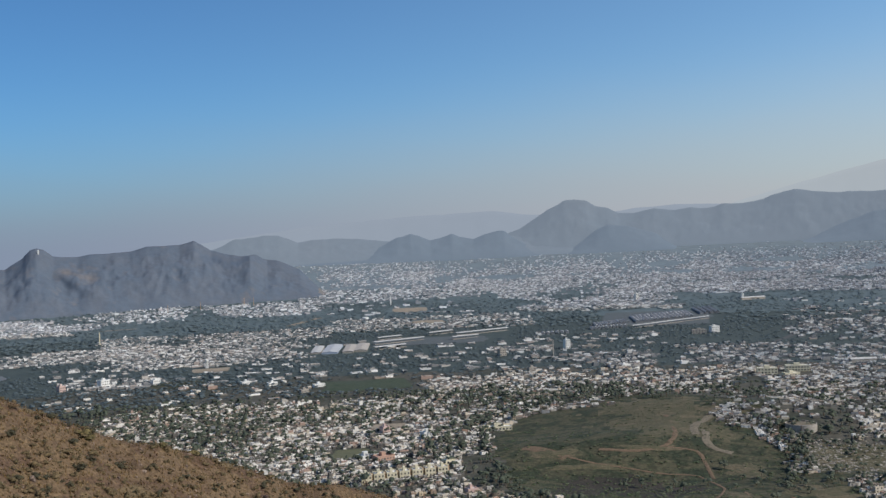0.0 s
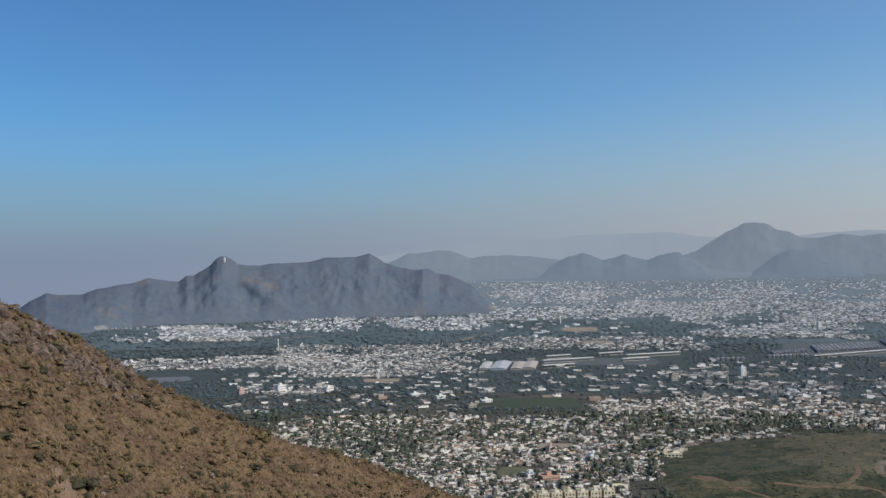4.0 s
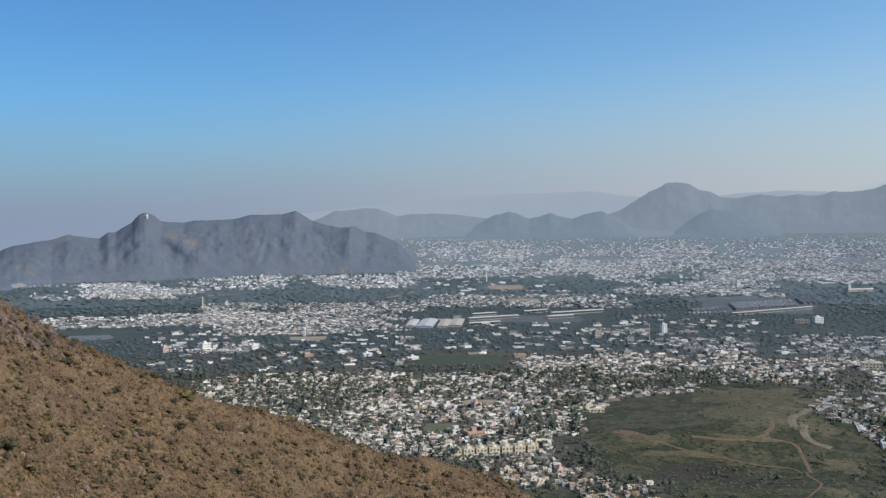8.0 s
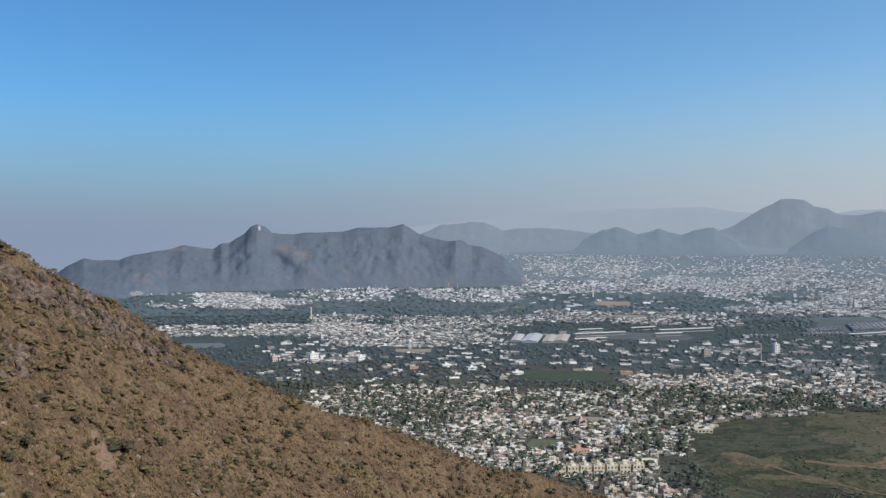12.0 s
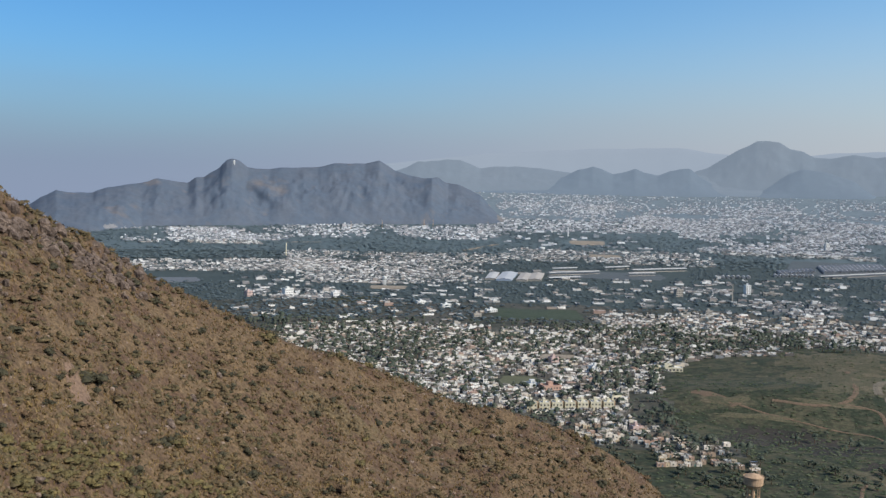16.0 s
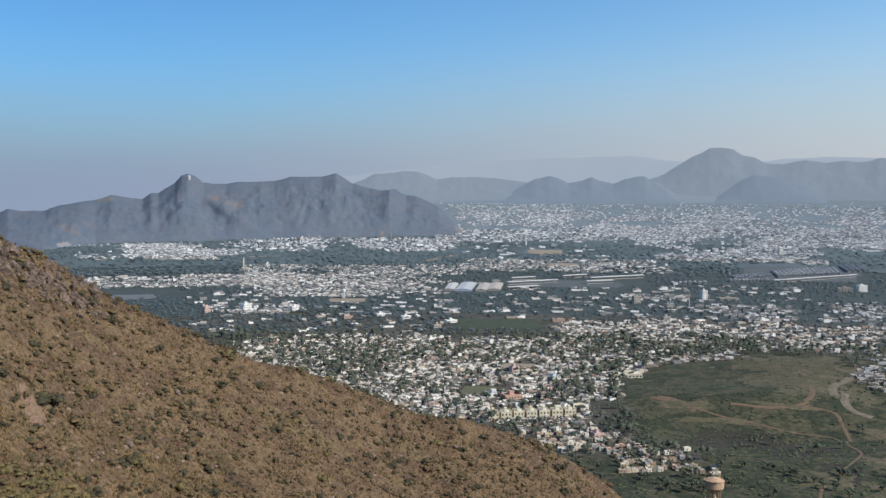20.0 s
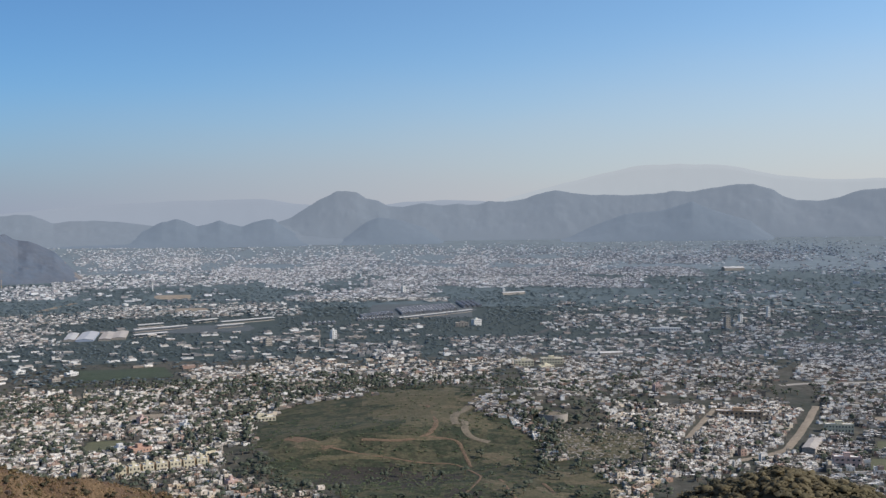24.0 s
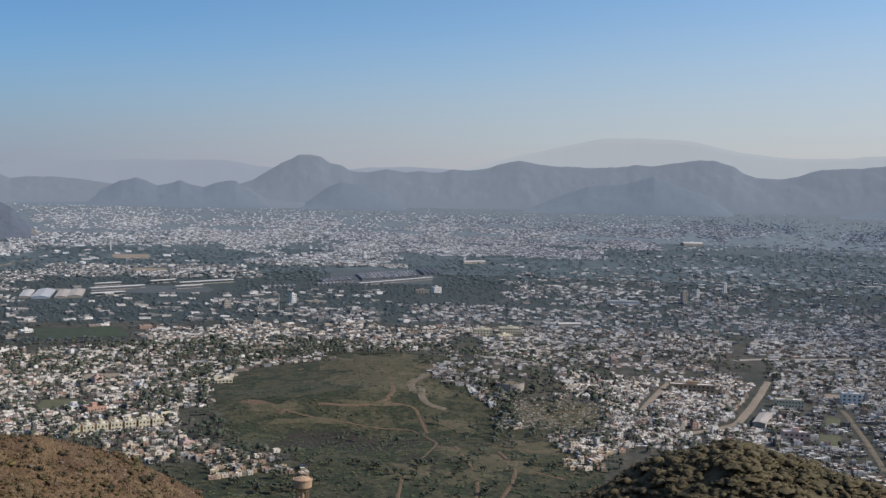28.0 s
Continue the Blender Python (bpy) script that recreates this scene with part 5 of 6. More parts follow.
for k, q in enumerate(p):
    shrub(q, hill_rng.uniform(1.8, 3.0), "dark" if k % 2 else "dry", k, "dark bush among dense knoll scrub" if k % 2 else "brown bush among dense knoll scrub")

# rocks
rock_meshes = [rock_shape(600 + k, 0.55 + 0.08 * k).mesh("rock", STONE) for k in range(7)]


def rock(place, size, k, label, lean=0.0):
    ob = new("rock", rock_meshes[k % 7])
    ob.matrix_basis = Matrix.Translation(Vector(place) + Vector((0, 0, 0.1 * size))) @ Matrix.Rotation(0.9 * k, 4, "Z") @ Matrix.Rotation(lean, 4, "Y") @ Matrix.Diagonal((size, size, size, 1))
    return tagged(ob, label, "rock", "rocks on the hillside")


for k in range(190):
    t_ = hill_rng.random()
    a = -34.5 + 8.5 * t_ + hill_rng.normal(0, 0.35)
    e = float(np.interp(a, [-34.5, -33.1, -31.1, -29.6, -27.5, -26], [-2.4, -3.2, -3.9, -4.9, -6.1, -6.9])) + hill_rng.normal(0, 0.35)
    rock(hill_spot(a, e), 0.55 + 1.5 * hill_rng.random() ** 1.7, k, "dark angular rock of a broken outcrop", 0.5)
for k in range(40):
    rock(hill_spot(-33.6 + hill_rng.normal(0, 0.45), -6.7 + hill_rng.normal(0, 0.5)), 0.45 + 1.0 * hill_rng.random(), k, "reddish-grey rock of an outcrop", 0.3)
for k in range(36):
    rock(hill_spot(-28.6 + 2.6 * hill_rng.random(), -4.3 - 1.6 * hill_rng.random()), 0.5 + 0.9 * hill_rng.random(), k, "brown rock near the crest of a slope", 0.4)
for k, q in enumerate(on_hill(70, -36, 3, spur_near, spur_far)):
    rock(q, 0.5 + 0.9 * hill_rng.random() ** 2, k, "grey-brown rock lying in dry grass", 0.2)
# a strip of bare earth
rows = []
for k in range(18):
    e = -10.55 - 2.15 * k / 17
    for q in np.linspace(-1, 1, 7):
        half = 0.16 + 0.34 * math.sin(0.2 + 2.6 * k / 17) + 0.5 * float(fbm(k / 3, q * 0.7, 5, 2))
        rows.append(hill_spot(-29.62 + 0.75 * k / 17 + q * half, e) + Vector((0, 0, 0.3 - 0.25 * abs(q))))
tagged(new("bare_strip", build_mesh("bare_strip", rows, grid_faces(18, 7), [BARE], None, True)), "strip of bare pinkish earth on the slope", "ground", kind="structure")


# ---- single houses of the nearest districts ----
def window_meshes(w, h):
    """A frame set in a wall that faces -y, and its pane."""
    o, q = [(-w / 2 - 0.09, -0.09), (w / 2 + 0.09, -0.09), (w / 2 + 0.09, h + 0.09), (-w / 2 - 0.09, h + 0.09)], [(-w / 2, 0), (w / 2, 0), (w / 2, h), (-w / 2, h)]
    v = [(x, y, z) for y in (-0.06, 0.05) for ring in (o, q) for x, z in ring]
    f = []
    for a in range(4):
        b = (a + 1) % 4
        f += [(a, b, 4 + b, 4 + a), (a, b, 8 + b, 8 + a), (4 + a, 4 + b, 12 + b, 12 + a), (8 + a, 8 + b, 12 + b, 12 + a)]
    return Shape().add(v, f).mesh("window", [CONCRETE]), Shape().box(-w / 2, -0.015, 0, w / 2, 0.04, h, 0, True).mesh("pane", [GLASS_DARK])


WINDOW, PANE = window_meshes(0.9, 1.2)
WINDOW_WIDE, PANE_WIDE = window_meshes(1.6, 1.3)
DOOR_MESH = Shape().box(-0.5, -0.06, 0, 0.5, 0.05, 2.05, 0, True).box(-0.6, -0.04, 0, -0.5, 0.05, 2.15, 1, True).box(0.5, -0.04, 0, 0.6, 0.05, 2.15, 1, True).box(-0.6, -0.04, 2.05, 0.6, 0.05, 2.15, 1, True).mesh("door", [DOOR, CONCRETE])
TANK_MESH = Shape().tube(0, 0, [(0.0, 0.5), (0.95, 0.52), (1.05, 0.4), (1.15, 0.2), (1.25, 0.18)], 12).mesh("water_tank", [BLACK])
TANK_WHITE = Shape().tube(0, 0, [(0.0, 0.5), (0.95, 0.52), (1.05, 0.4), (1.15, 0.2), (1.25, 0.18)], 12).mesh("water_tank", [WHITE])


def put(name, me, parent, x, y, z, turn=0.0, label=""):
    ob = part(name, me, None, parent, label)
    ob.matrix_basis = pose(x, y, z, 0, 0, turn)
    if name == "window":
        part("pane", PANE_WIDE if me is WINDOW_WIDE else PANE, None, ob)
    return ob


def house(kind):
    """A flat-roofed house at the origin, 6 x 6.4 m."""
    floors = (1, 1, 2, 1, 2, 3)[kind]
    h = 2.9 * floors + 0.7
    w, d = 3.0, 3.2
    ob = thing("house", ("low flat-roofed plastered house with a parapet", "single-storey concrete house with a porch", "two-storey plastered house with a stair room", "small flat-roofed house with a roof tank", "two-storey house with a balcony slab", "three-storey plastered house with a roof tank")[kind], "house", "houses of the near districts")
    part("body", Shape().tray(-w, -d, -1.5, w, d, h, 0.2, 0.7, 0, 0).mesh("body", [WALL_ONE]), None, ob)
    part("roof", Shape().box(-w + 0.2, -d + 0.2, h - 0.75, w - 0.2, d - 0.2, h - 0.66, 0, True).mesh("roof", [ROOF]), None, ob)
    if kind in (2, 4, 5):
        part("stair_room", Shape().box(-w + 0.2, 0.6, h - 0.68, -0.6, d - 0.2, h + 1.7, 0).box(-w + 0.05, 0.45, h + 1.7, -0.45, d - 0.05, h + 1.85, 0, True).mesh("stair_room", [WALL_ONE]), None, ob)
    if kind in (1, 4):
        part("porch" if kind == 1 else "balcony", Shape().box(-w, -d - 1.3, 2.75, w - 1.2, -d - 0.003, 2.9, 0, True).box(-w, -d - 1.3, -1.0, -w + 0.22, -d - 1.08, 2.75, 0).box(w - 1.42, -d - 1.3, -1.0, w - 1.2, -d - 1.08, 2.75, 0).mesh("porch", [CONCRETE]), None, ob)
    if kind != 0:
        put("water_tank", TANK_MESH if kind % 2 else TANK_WHITE, ob, 1.5, 1.6, h - 0.66)
    put("door", DOOR_MESH, ob, 0.9, -d, 0.02)
    for f in range(floors):
        z = 1.0 + 2.9 * f
        put("window", WINDOW, ob, -1.5, -d, z)
        if f:
            put("window", WINDOW, ob, 1.2, -d, z)
        put("window", WINDOW_WIDE, ob, w, 0.3, z, 90)
        put("window", WINDOW, ob, -w, -0.6, z, -90)
        put("window", WINDOW, ob, 0.4, d, z, 180)
    return ob


protos = [house(k) for k in range(6)]
used = [0] * 6
for k, (x, y, z, t, w_, d_, h_) in enumerate(near_house_rows):
    kind = int(5 if h_ > 6.6 else (2 if k % 2 else 4) if h_ > 4.2 else (0, 1, 3)[k % 3])
    m = Matrix.Translation((x, y, z)) @ Matrix.Rotation(t, 4, "Z") @ Matrix.Diagonal((w_ * 0.88 / 6.0, d_ * 0.88 / 6.4, 0.66 + 0.02 * (k % 6), 1))
    if used[kind]:
        copy_thing(protos[kind], m)
    used[kind] += 1
    if used[kind] == 1:
        protos[kind]["home"] = list(sum((list(r_) for r_ in m), []))
for q in protos:
    if "home" in q:
        v = list(q["home"])
        q.matrix_basis = Matrix([v[0:4], v[4:8], v[8:12], v[12:16]])
        del q["home"]
    else:
        for o in list(q.children_recursive) + [q]:
            bpy.data.objects.remove(o)

# ---- single trees of the nearest districts ----
tree_parts = []
for k in range(5):
    g = np.random.default_rng(800 + k)
    trunk, crown = Shape(), Shape()
    trunk.tube(0, 0, [(-0.1, 0.045), (0.2, 0.032), (0.42, 0.022), (0.6, 0.01)], 7)
    for b in range(5):
        a, q = g.uniform(0, 6.28), g.uniform(0.18, 0.32)
        c, s0 = math.cos(a), math.sin(a)
        trunk.add([(0.012, 0, 0.26), (-0.012, 0.012, 0.28), (0, -0.012, 0.3), (q * c, q * s0, g.uniform(0.5, 0.72))], [(0, 1, 3), (1, 2, 3), (2, 0, 3)])
    for b in range(10):
        a, q = g.uniform(0, 6.28), 0.36 * math.sqrt(g.random())
        c = (q * math.cos(a), q * math.sin(a), g.uniform(0.45, 0.86) - 0.3 * q)
        rad = g.uniform(0.11, 0.19)
        crown.lump(g, c, (rad, rad, rad * 0.8), 0, 0.25)
        crown.leaves(g, c, (rad * 1.25, rad * 1.25, rad * 1.1), 22, 0.035)
    tree_parts.append((trunk.mesh("trunk", BARK), crown.mesh("crown", TREE, True)))
for k, (x, y, z, w_) in enumerate(near_tree_rows):
    ob = thing("tree", "bushy dark green tree near low houses" if k % 3 else "spreading dark green tree on scrubby ground", "tree", "trees on the near plain", Matrix.Translation((x, y, z)) @ Matrix.Rotation(k * 2.4, 4, "Z") @ Matrix.Diagonal((w_, w_, w_ * (0.75 + 0.06 * (k % 5)), 1)))
    part("trunk", tree_parts[k % 5][0], None, ob)
    part("crown", tree_parts[k % 5][1], None, ob)


# ---- larger buildings ----
def site(az, r, turn=None, scale=1.0):
    """A pose on the plain; turned to face the hill unless told otherwise."""
    x, y, z = (float(q) for q in spot(az, r))
    return Matrix.Translation((x, y, z)) @ Matrix.Rotation(radians(-az if turn is None else turn), 4, "Z") @ Matrix.Scale(scale, 4)


def block(name, az, r, w, d, floors, mat, label, category="building", bays=4, turn=None, storey=3.1, group="", roof=None, sides=True):
    """A flat-roofed block of flats or offices with a window in every bay."""
    ob = thing(name, label, category, group, site(az, r, (28 if w < 20 else 8) - az if turn is None else turn))
    h = floors * storey + 0.8
    part("body", Shape().tray(-w / 2, -d / 2, -2, w / 2, d / 2, h, 0.25, 0.8, 0, 0).mesh("body", [mat]), None, ob)
    part("roof", Shape().box(-w / 2 + 0.25, -d / 2 + 0.25, h - 0.85, w / 2 - 0.25, d / 2 - 0.25, h - 0.76, 0, True).mesh("roof", [roof or ROOF]), None, ob)
    part("stair_room", Shape().box(-w * 0.12, -d * 0.1, h - 0.78, w * 0.12, d * 0.3, h + 2.0).mesh("stair_room", [mat]), None, ob)
    for f in range(floors):
        for b in range(bays):
            put("window", WINDOW if w / bays < 3 else WINDOW_WIDE, ob, -w / 2 + (b + 0.5) * w / bays, -d / 2, 1.0 + f * storey)
        if sides:
            put("window", WINDOW_WIDE, ob, w / 2, 0, 1.0 + f * storey, 90)
    return ob


for k in range(7):
    ob = block("apartment_block", -4.75 + 0.7 * k, 726 + 2.6 * k, 7.4, 9.0, 2, CREAM, "yellow-cream two-storey apartment block with dark stairwells", "apartment block", 3, turn=12, storey=2.8, group="row of apartment blocks")
    # set-back box between blocks; the dark of the gap is its brown colour
    part("stairwell", Shape().box(3.7, -1.8, -2, 4.9, 3.0, 5.9).mesh("stairwell", [TANK_PLASTER]), None, ob, "recessed stairwell, its shade painted brown")
block("office_tower", 6.55, 1530, 7.5, 8, 4, WHITE, "pale four-storey tower with low wings", "tower", 2)
block("office_wing", 7.8, 1528, 24, 10, 1, CONCRETE, "long pale single-storey building beside a tower", "building", 6)
block("concrete_frame", 3.0, 1460, 10, 8, 3, CONCRETE, "unfinished grey concrete building among trees", "building", 3)
block("office_block", 14.4, 1722, 14, 10, 3, WHITE, "white three-storey slab building with dark windows", "building", 6)
block("office_block", 13.6, 1700, 22, 10, 2, CONCRETE, "low grey building beside a white slab", "building", 5)
block("tower_block", 10.4, 2480, 9, 9, 5, WHITE, "white five-storey tower block above the town", "tower", 3)
block("tower_block", 27.8, 1705, 8, 9, 6, CONCRETE, "grey six-storey tower block among trees", "tower", 2)
block("tower_block", 29.9, 1925, 5, 6, 6, WHITE, "slim white tower above the trees", "tower", 1)
block("tower_block", 28.5, 1825, 5, 6, 4, WHITE, "slim white block among the trees", "tower", 1)
block("tower_block", 15.9, 2480, 5, 5, 3, WHITE, "slim white tower near railway sheds", "tower", 1)
block("long_building", 24.6, 1640, 48, 10, 2, WHITE, "long white two-storey building among trees", "building", 12)
block("long_building", 28.4, 930, 38, 9, 2, TANK_PLASTER, "long brown two-storey building with dark windows", "building", 10, turn=-22)
block("school", 17.0, 1233, 22, 10, 2, CREAM, "buff two-storey school wing", "school", 6)
block("school", 18.5, 1256, 26, 10, 2, CREAM, "long buff school building", "school", 8)
block("school", 18.2, 1214, 18, 8, 1, CREAM, "low buff school wing", "school", 5)
block("long_building", 33.4, 893, 22, 8, 2, CREAM, "buff two-storey building with dark windows", "building", 9, turn=-22)
block("long_building", 36.4, 930, 16, 8, 3, WHITE, "white three-storey building beside a playground", "building", 4, turn=-22)
block("long_building", 33.8, 770, 18, 9, 2, RUST, "pinkish two-storey building with a courtyard", "building", 5, turn=-22)
block("pavilion", 42.4, 945, 11, 8, 1, BLUE_PALE, "pale blue single-storey building", "building", 4, turn=-30)
block("orange_house", 24.2, 1061, 8, 7, 2, RUST, "orange-pink plastered building of two storeys", "building", 4)
block("market_hall", -3.75, 800, 15, 10, 1, TERRACOTTA, "red-roofed single-storey hall among houses", "hall", 6, roof=TERRACOTTA)
block("white_hall", -4.7, 805, 17, 9, 1, WHITE, "long low white house beside a red hall", "building", 4)
block("white_hall", -1.3, 872, 9, 7, 2, WHITE, "bright white two-storey house", "building", 4)
block("yellow_house", -0.2, 775, 8, 8, 1, CREAM, "yellow plastered single-storey house", "house", 2)
block("rust_house", -3.6, 905, 7, 7, 2, RUST, "brick-red plastered house of two storeys", "house", 2)
block("pink_house", 1.0, 683, 7, 6, 1, RUST, "salmon-pink plastered single-storey house", "house", 2)
block("pale_hall", 2.6, 902, 24, 9, 1, CREAM, "long low pale-roofed hall", "hall", 8)
block("hotel", -18.3, 1356, 12, 10, 3, WHITE, "white three-storey building among trees", "building", 5)
block("hotel", -15.7, 1345, 10, 8, 2, WHITE, "white two-storey building among trees", "building", 4)
block("pink_block", -20.4, 1352, 8, 8, 2, RUST, "pink two-storey building among trees", "building", 4)
for k, (a, r_) in enumerate(((-13.4, 1109), (-11.0, 1289), (-7.1, 1228), (-7.9, 1188), (-9.6, 1265), (9.6, 1300), (4.6, 1295))):
    block("low_building", a, r_, 10 + 2 * (k % 3), 6, 1, WHITE if k % 3 else CONCRETE, "low pale building standing among trees", "building", 5, group="low buildings among trees")


def water_tower(az, r, height, radius, label, mat, legs=8):
    ob = thing("water_tower", label, "water tower", "", site(az, r))
    low = height * 0.66
    for k in range(legs):
        a = 2 * math.pi * k / legs
        c, s0 = math.cos(a) * radius * 0.66, math.sin(a) * radius * 0.66
        part("column", Shape().box(c - 0.3, s0 - 0.3, -2, c + 0.3, s0 + 0.3, low + 0.4).mesh("column", [mat]), None, ob)
    for f in (0.3, 0.62):
        part("ring_beam", Shape().tube(0, 0, [(low * f, radius * 0.62), (low * f, radius * 0.72), (low * f + 0.5, radius * 0.72), (low * f + 0.5, radius * 0.62), (low * f, radius * 0.62)], 16, 0, False).mesh("ring_beam", [mat]), None, ob)
    part("shaft", Shape().tube(0, 0, [(-2, 0.9), (low, 0.9)], 10).mesh("shaft", [mat]), None, ob)
    part("tank", Shape().tube(0, 0, [(low - 0.4, radius * 0.6), (low + height * 0.07, radius * 0.98), (low + height * 0.08, radius), (height * 0.92, radius)], 24).mesh("tank", [mat]), None, ob)
    part("gallery", Shape().tube(0, 0, [(height * 0.91, radius), (height * 0.91, radius * 1.07), (height * 0.935, radius * 1.07), (height * 0.935, radius)], 24, 0, False).mesh("gallery", [mat]), None, ob)
    part("dome", Shape().tube(0, 0, [(height * 0.92, radius * 0.99), (height * 0.955, radius * 0.72), (height * 0.99, radius * 0.3), (height * 1.005, radius * 0.1)], 24).mesh("dome", [mat]), None, ob)
    return ob


water_tower(7.3, 532, 20.2, 4.7, "round weathered concrete water tower on columns", TANK_PLASTER)
water_tower(-4.4, 2085, 17, 6, "pale concrete water tower above trees", WHITE)
water_tower(-13.0, 1490, 13, 3, "slender pale water tower among houses", WHITE, 6)
ob = thing("reservoir", "wide round concrete reservoir on a low rise", "reservoir", "", site(18.6, 900))
part("wall", Shape().tube(0, 0, [(-2, 12.2), (4.6, 12.0), (4.6, 11.4), (3.9, 11.4)], 36, 0, False).mesh("wall", [CONCRETE]), None, ob)
part("cover", Shape().tube(0, 0, [(3.8, 11.5), (4.3, 7), (4.6, 1)], 36).mesh("cover", [LANE]), None, ob)
part("ladder", Shape().box(-0.3, -12.4, -1, 0.3, -12.25, 4.8, 0, True).mesh("ladder", [BRICK]), None, ob)


def shed(name, a0, r0, a1, r1, width, height, wall, roof, label, group="", rise=0.18, posts=False, other=None):
    """A long gabled shed whose ridge runs from one point of the plain to another."""
    p, q = Vector(spot(a0, r0)), Vector(spot(a1, r1))
    n = (q - p).length / 2
    t = math.atan2(q.y - p.y, q.x - p.x)
    ob = thing(name, label, "shed", group, Matrix.Translation((p + q) / 2) @ Matrix.Rotation(t, 4, "Z"))
    w, top = width / 2, height + width * rise
    if posts:
        for k in range(7):
            x = -n + (k + 0.5) * 2 * n / 7
            part("post", Shape().box(x - 0.15, -0.15, -1, x + 0.15, 0.15, height + 0.2).mesh("post", [wall]), None, ob)
        part("platform", Shape().box(-n, -w * 0.9, -1, n, w * 0.9, 0.9).mesh("platform", [CONCRETE]), None, ob)
    else:
        part("body", Shape().add([(-n, -w, -2), (n, -w, -2), (n, w, -2), (-n, w, -2), (-n, -w, height), (n, -w, height), (n, w, height), (-n, w, height), (-n, 0, top), (n, 0, top)], [(0, 1, 5), (0, 5, 4), (2, 3, 7), (2, 7, 6), (1, 2, 6), (1, 6, 5), (3, 0, 4), (3, 4, 7), (5, 6, 9), (7, 4, 8)]).mesh("body", [wall]), None, ob)
    for s0 in (-1, 1):
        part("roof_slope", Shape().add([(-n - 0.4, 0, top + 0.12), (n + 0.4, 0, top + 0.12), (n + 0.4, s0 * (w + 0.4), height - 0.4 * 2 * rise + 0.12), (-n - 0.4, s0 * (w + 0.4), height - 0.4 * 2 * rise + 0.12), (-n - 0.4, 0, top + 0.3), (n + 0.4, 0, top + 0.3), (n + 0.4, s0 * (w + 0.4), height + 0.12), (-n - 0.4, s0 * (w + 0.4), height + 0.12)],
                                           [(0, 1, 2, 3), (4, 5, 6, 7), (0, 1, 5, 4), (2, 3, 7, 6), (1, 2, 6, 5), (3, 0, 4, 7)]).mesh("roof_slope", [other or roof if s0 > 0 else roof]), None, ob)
    return ob


# the works with the pale blue roof
shed("factory_hall", -6.45, 1580, -6.1, 1690, 24, 2.6, BLUE, SHEET_BLUE, "blue factory hall with a pale blue sheet roof", "factory halls", 0.06)
shed("factory_hall", -7.2, 1590, -6.95, 1680, 15, 2.6, CONCRETE, SHEET, "grey factory hall with a sheet roof", "factory halls", 0.06)
shed("factory_hall", -5.45, 1580, -5.2, 1680, 17, 2.6, CONCRETE, TERRACE, "factory hall with a beige sheet roof", "factory halls", 0.06)
shed("factory_hall", -4.75, 1590, -4.55, 1690, 19, 2.6, CONCRETE, TERRACE, "factory hall with a beige sheet roof", "factory halls", 0.06)
# platforms of the railway yard
for a0, r0, a1, r1, w_ in ((-4.0, 1607, -2.3, 1632, 9), (-4.0, 1686, -1.3, 1738, 9), (-3.8, 1758, -2.5, 1790, 8), (0.3, 1716, 1.7, 1748, 9), (0.5, 1784, 3.3, 1852, 10), (-1.0, 1810, 0.3, 1848, 9), (10.1, 1815, 14.1, 1985, 7)):
    shed("platform_canopy", a0, r0, a1, r1, w_, 4.5, CONCRETE, SHEET, "long pale sheet-roofed platform canopy beside rails", "railway platforms", 0.1, True)
# workshop bays: one roof slope pale, the other dark
for k in range(15):
    a = 10.05 + 0.205 * k
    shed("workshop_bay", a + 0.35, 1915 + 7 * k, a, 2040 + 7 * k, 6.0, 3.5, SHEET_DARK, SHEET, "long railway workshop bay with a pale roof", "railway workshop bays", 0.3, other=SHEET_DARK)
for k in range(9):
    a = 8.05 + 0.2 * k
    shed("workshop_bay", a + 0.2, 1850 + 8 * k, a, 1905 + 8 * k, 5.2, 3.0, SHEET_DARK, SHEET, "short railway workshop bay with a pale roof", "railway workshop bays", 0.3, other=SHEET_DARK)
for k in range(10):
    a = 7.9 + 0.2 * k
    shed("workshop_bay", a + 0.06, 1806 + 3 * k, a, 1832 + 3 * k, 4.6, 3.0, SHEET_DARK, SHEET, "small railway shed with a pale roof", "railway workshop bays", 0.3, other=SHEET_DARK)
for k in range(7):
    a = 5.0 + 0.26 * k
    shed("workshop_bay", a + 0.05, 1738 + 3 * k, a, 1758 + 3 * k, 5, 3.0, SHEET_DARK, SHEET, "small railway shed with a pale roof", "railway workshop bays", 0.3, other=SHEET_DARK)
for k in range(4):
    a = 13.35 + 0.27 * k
    shed("workshop_bay", a + 0.45, 2075 + 6 * k, a, 2210 + 6 * k, 7, 3.5, SHEET_DARK, SHEET, "railway workshop bay with one pale and one dark roof slope", "railway workshop bays", 0.3, other=SHEET_DARK)
shed("long_hall", 31.95, 800, 32.3, 838, 9, 4, CONCRETE, TERRACE, "beige sheet-roofed hall beside a dusty street", "", 0.08)
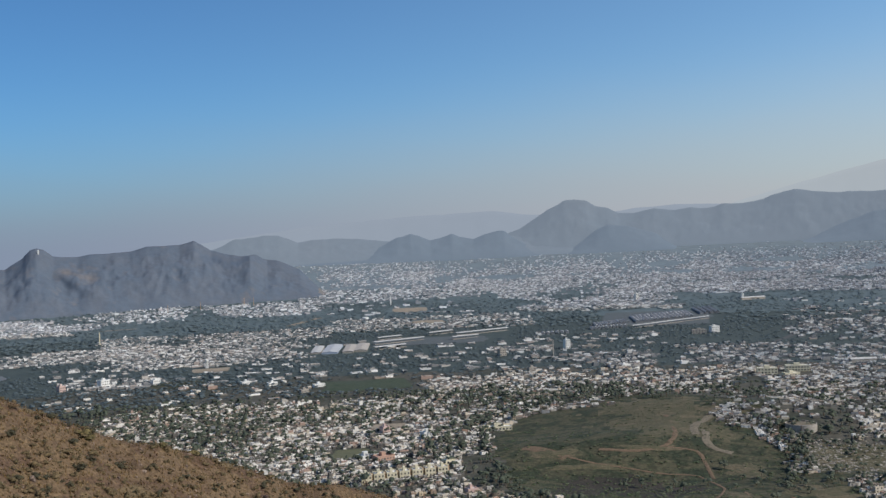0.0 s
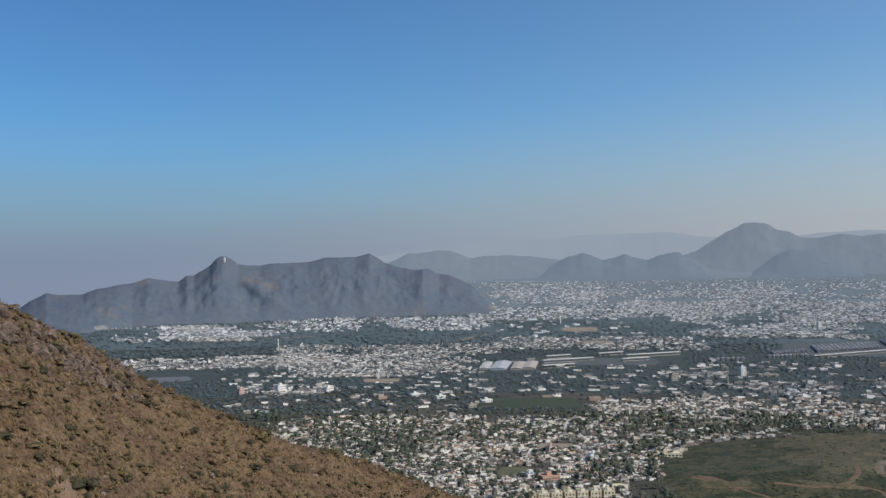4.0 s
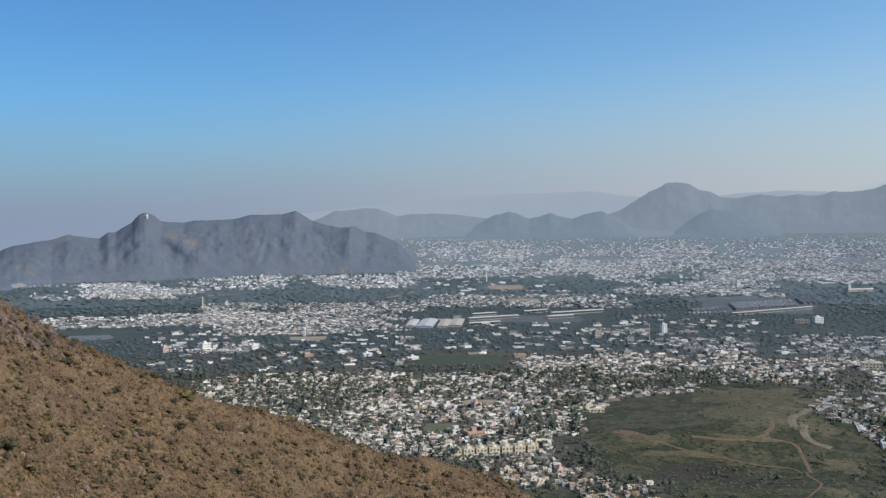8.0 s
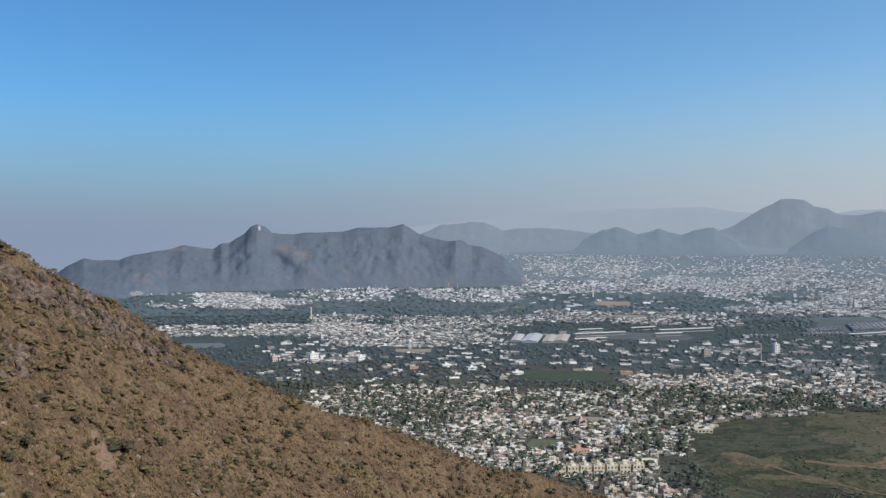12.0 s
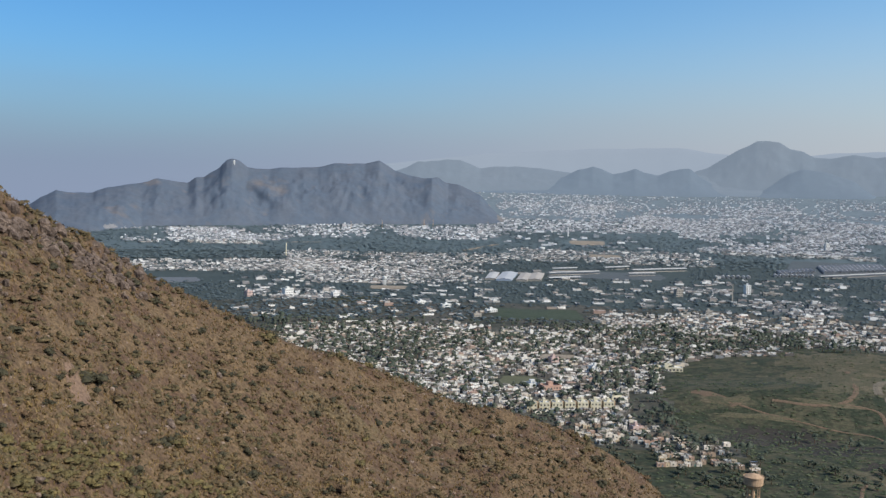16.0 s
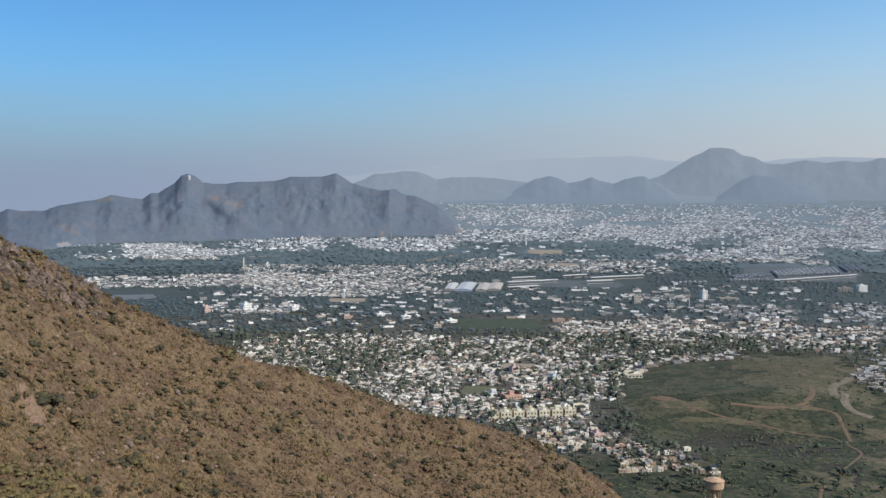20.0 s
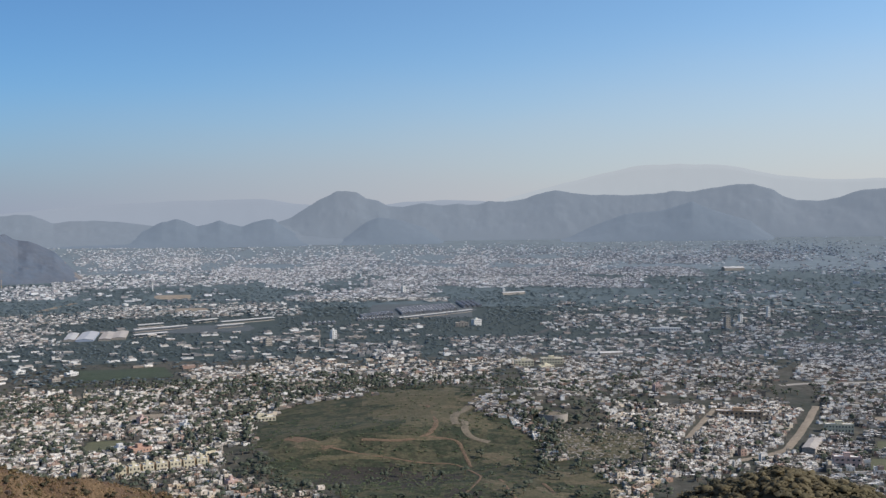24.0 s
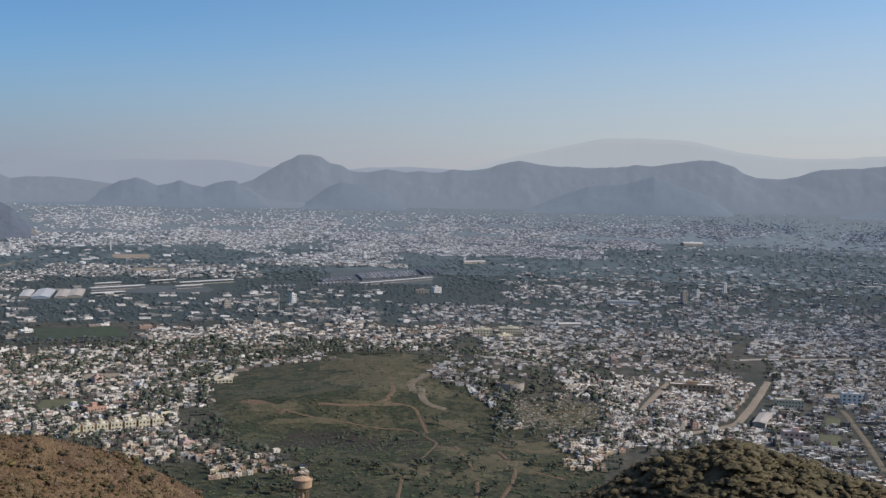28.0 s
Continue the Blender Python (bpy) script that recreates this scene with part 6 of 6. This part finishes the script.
shed("long_hall", 21.1, 1330, 22.3, 1345, 8, 4, CONCRETE, SHEET, "low pale sheet-roofed shed")
shed("long_hall", 15.8, 2410, 17.0, 2445, 9, 5, CONCRETE, SHEET, "long pale shed beyond the railway")
shed("long_hall", 27.6, 3300, 28.6, 3330, 22, 7, CONCRETE, SHEET, "distant large pale shed")
shed("long_hall", 40.4, 1560, 40.9, 1510, 9, 5, CONCRETE, SHEET, "white sheet-roofed shed among houses")


def mast(az, r, height, width, mat, label, name="mast", category="mast"):
    ob = thing(name, label, category, "", site(az, r))
    part("shaft", Shape().tube(0, 0, [(-2, width), (height * 0.6, width * 0.75), (height, width * 0.6)], 10).mesh("shaft", [mat]), None, ob)
    part("rim", Shape().tube(0, 0, [(height * 0.94, width * 0.66), (height * 0.94, width * 0.9), (height + 0.2, width * 0.9), (height + 0.2, width * 0.5)], 10).mesh("rim", [mat]), None, ob)
    return ob


mast(-18.4, 1960, 24, 1.3, CREAM, "tall pale chimney above houses", "chimney", "chimney")
mast(5.8, 1420, 24, 0.9, CONCRETE, "slim pale lattice-like mast among trees")
mast(-14.9, 2700, 22, 0.8, TANK_PLASTER, "red and white radio mast at a mountain's foot")
mast(-13.2, 2750, 22, 0.8, TANK_PLASTER, "red and white radio mast at a mountain's foot")
mast(-10.9, 2800, 22, 0.8, TANK_PLASTER, "red and white radio mast at a mountain's foot")
mast(-10.4, 2800, 22, 0.8, TANK_PLASTER, "red and white radio mast at a mountain's foot")
mast(-3.0, 2606, 22, 1.7, WHITE, "pale spire above trees", "spire", "tower")
# a small white shrine on the humped summit
ob = thing("shrine", "small white shrine on a mountain top", "shrine", "", Matrix.Translation((3030 * math.sin(radians(-21.2)), 3030 * math.cos(radians(-21.2)), EYE + 3030 * math.tan(radians(0.17)))))
part("base", Shape().box(-2, -2, -14, 2, 2, 1).mesh("base", [WHITE]), None, ob)
part("dome", Shape().tube(0, 0, [(1, 1.7), (1.8, 1.6), (2.7, 0.9), (3.3, 0.2)], 12).mesh("dome", [WHITE]), None, ob)
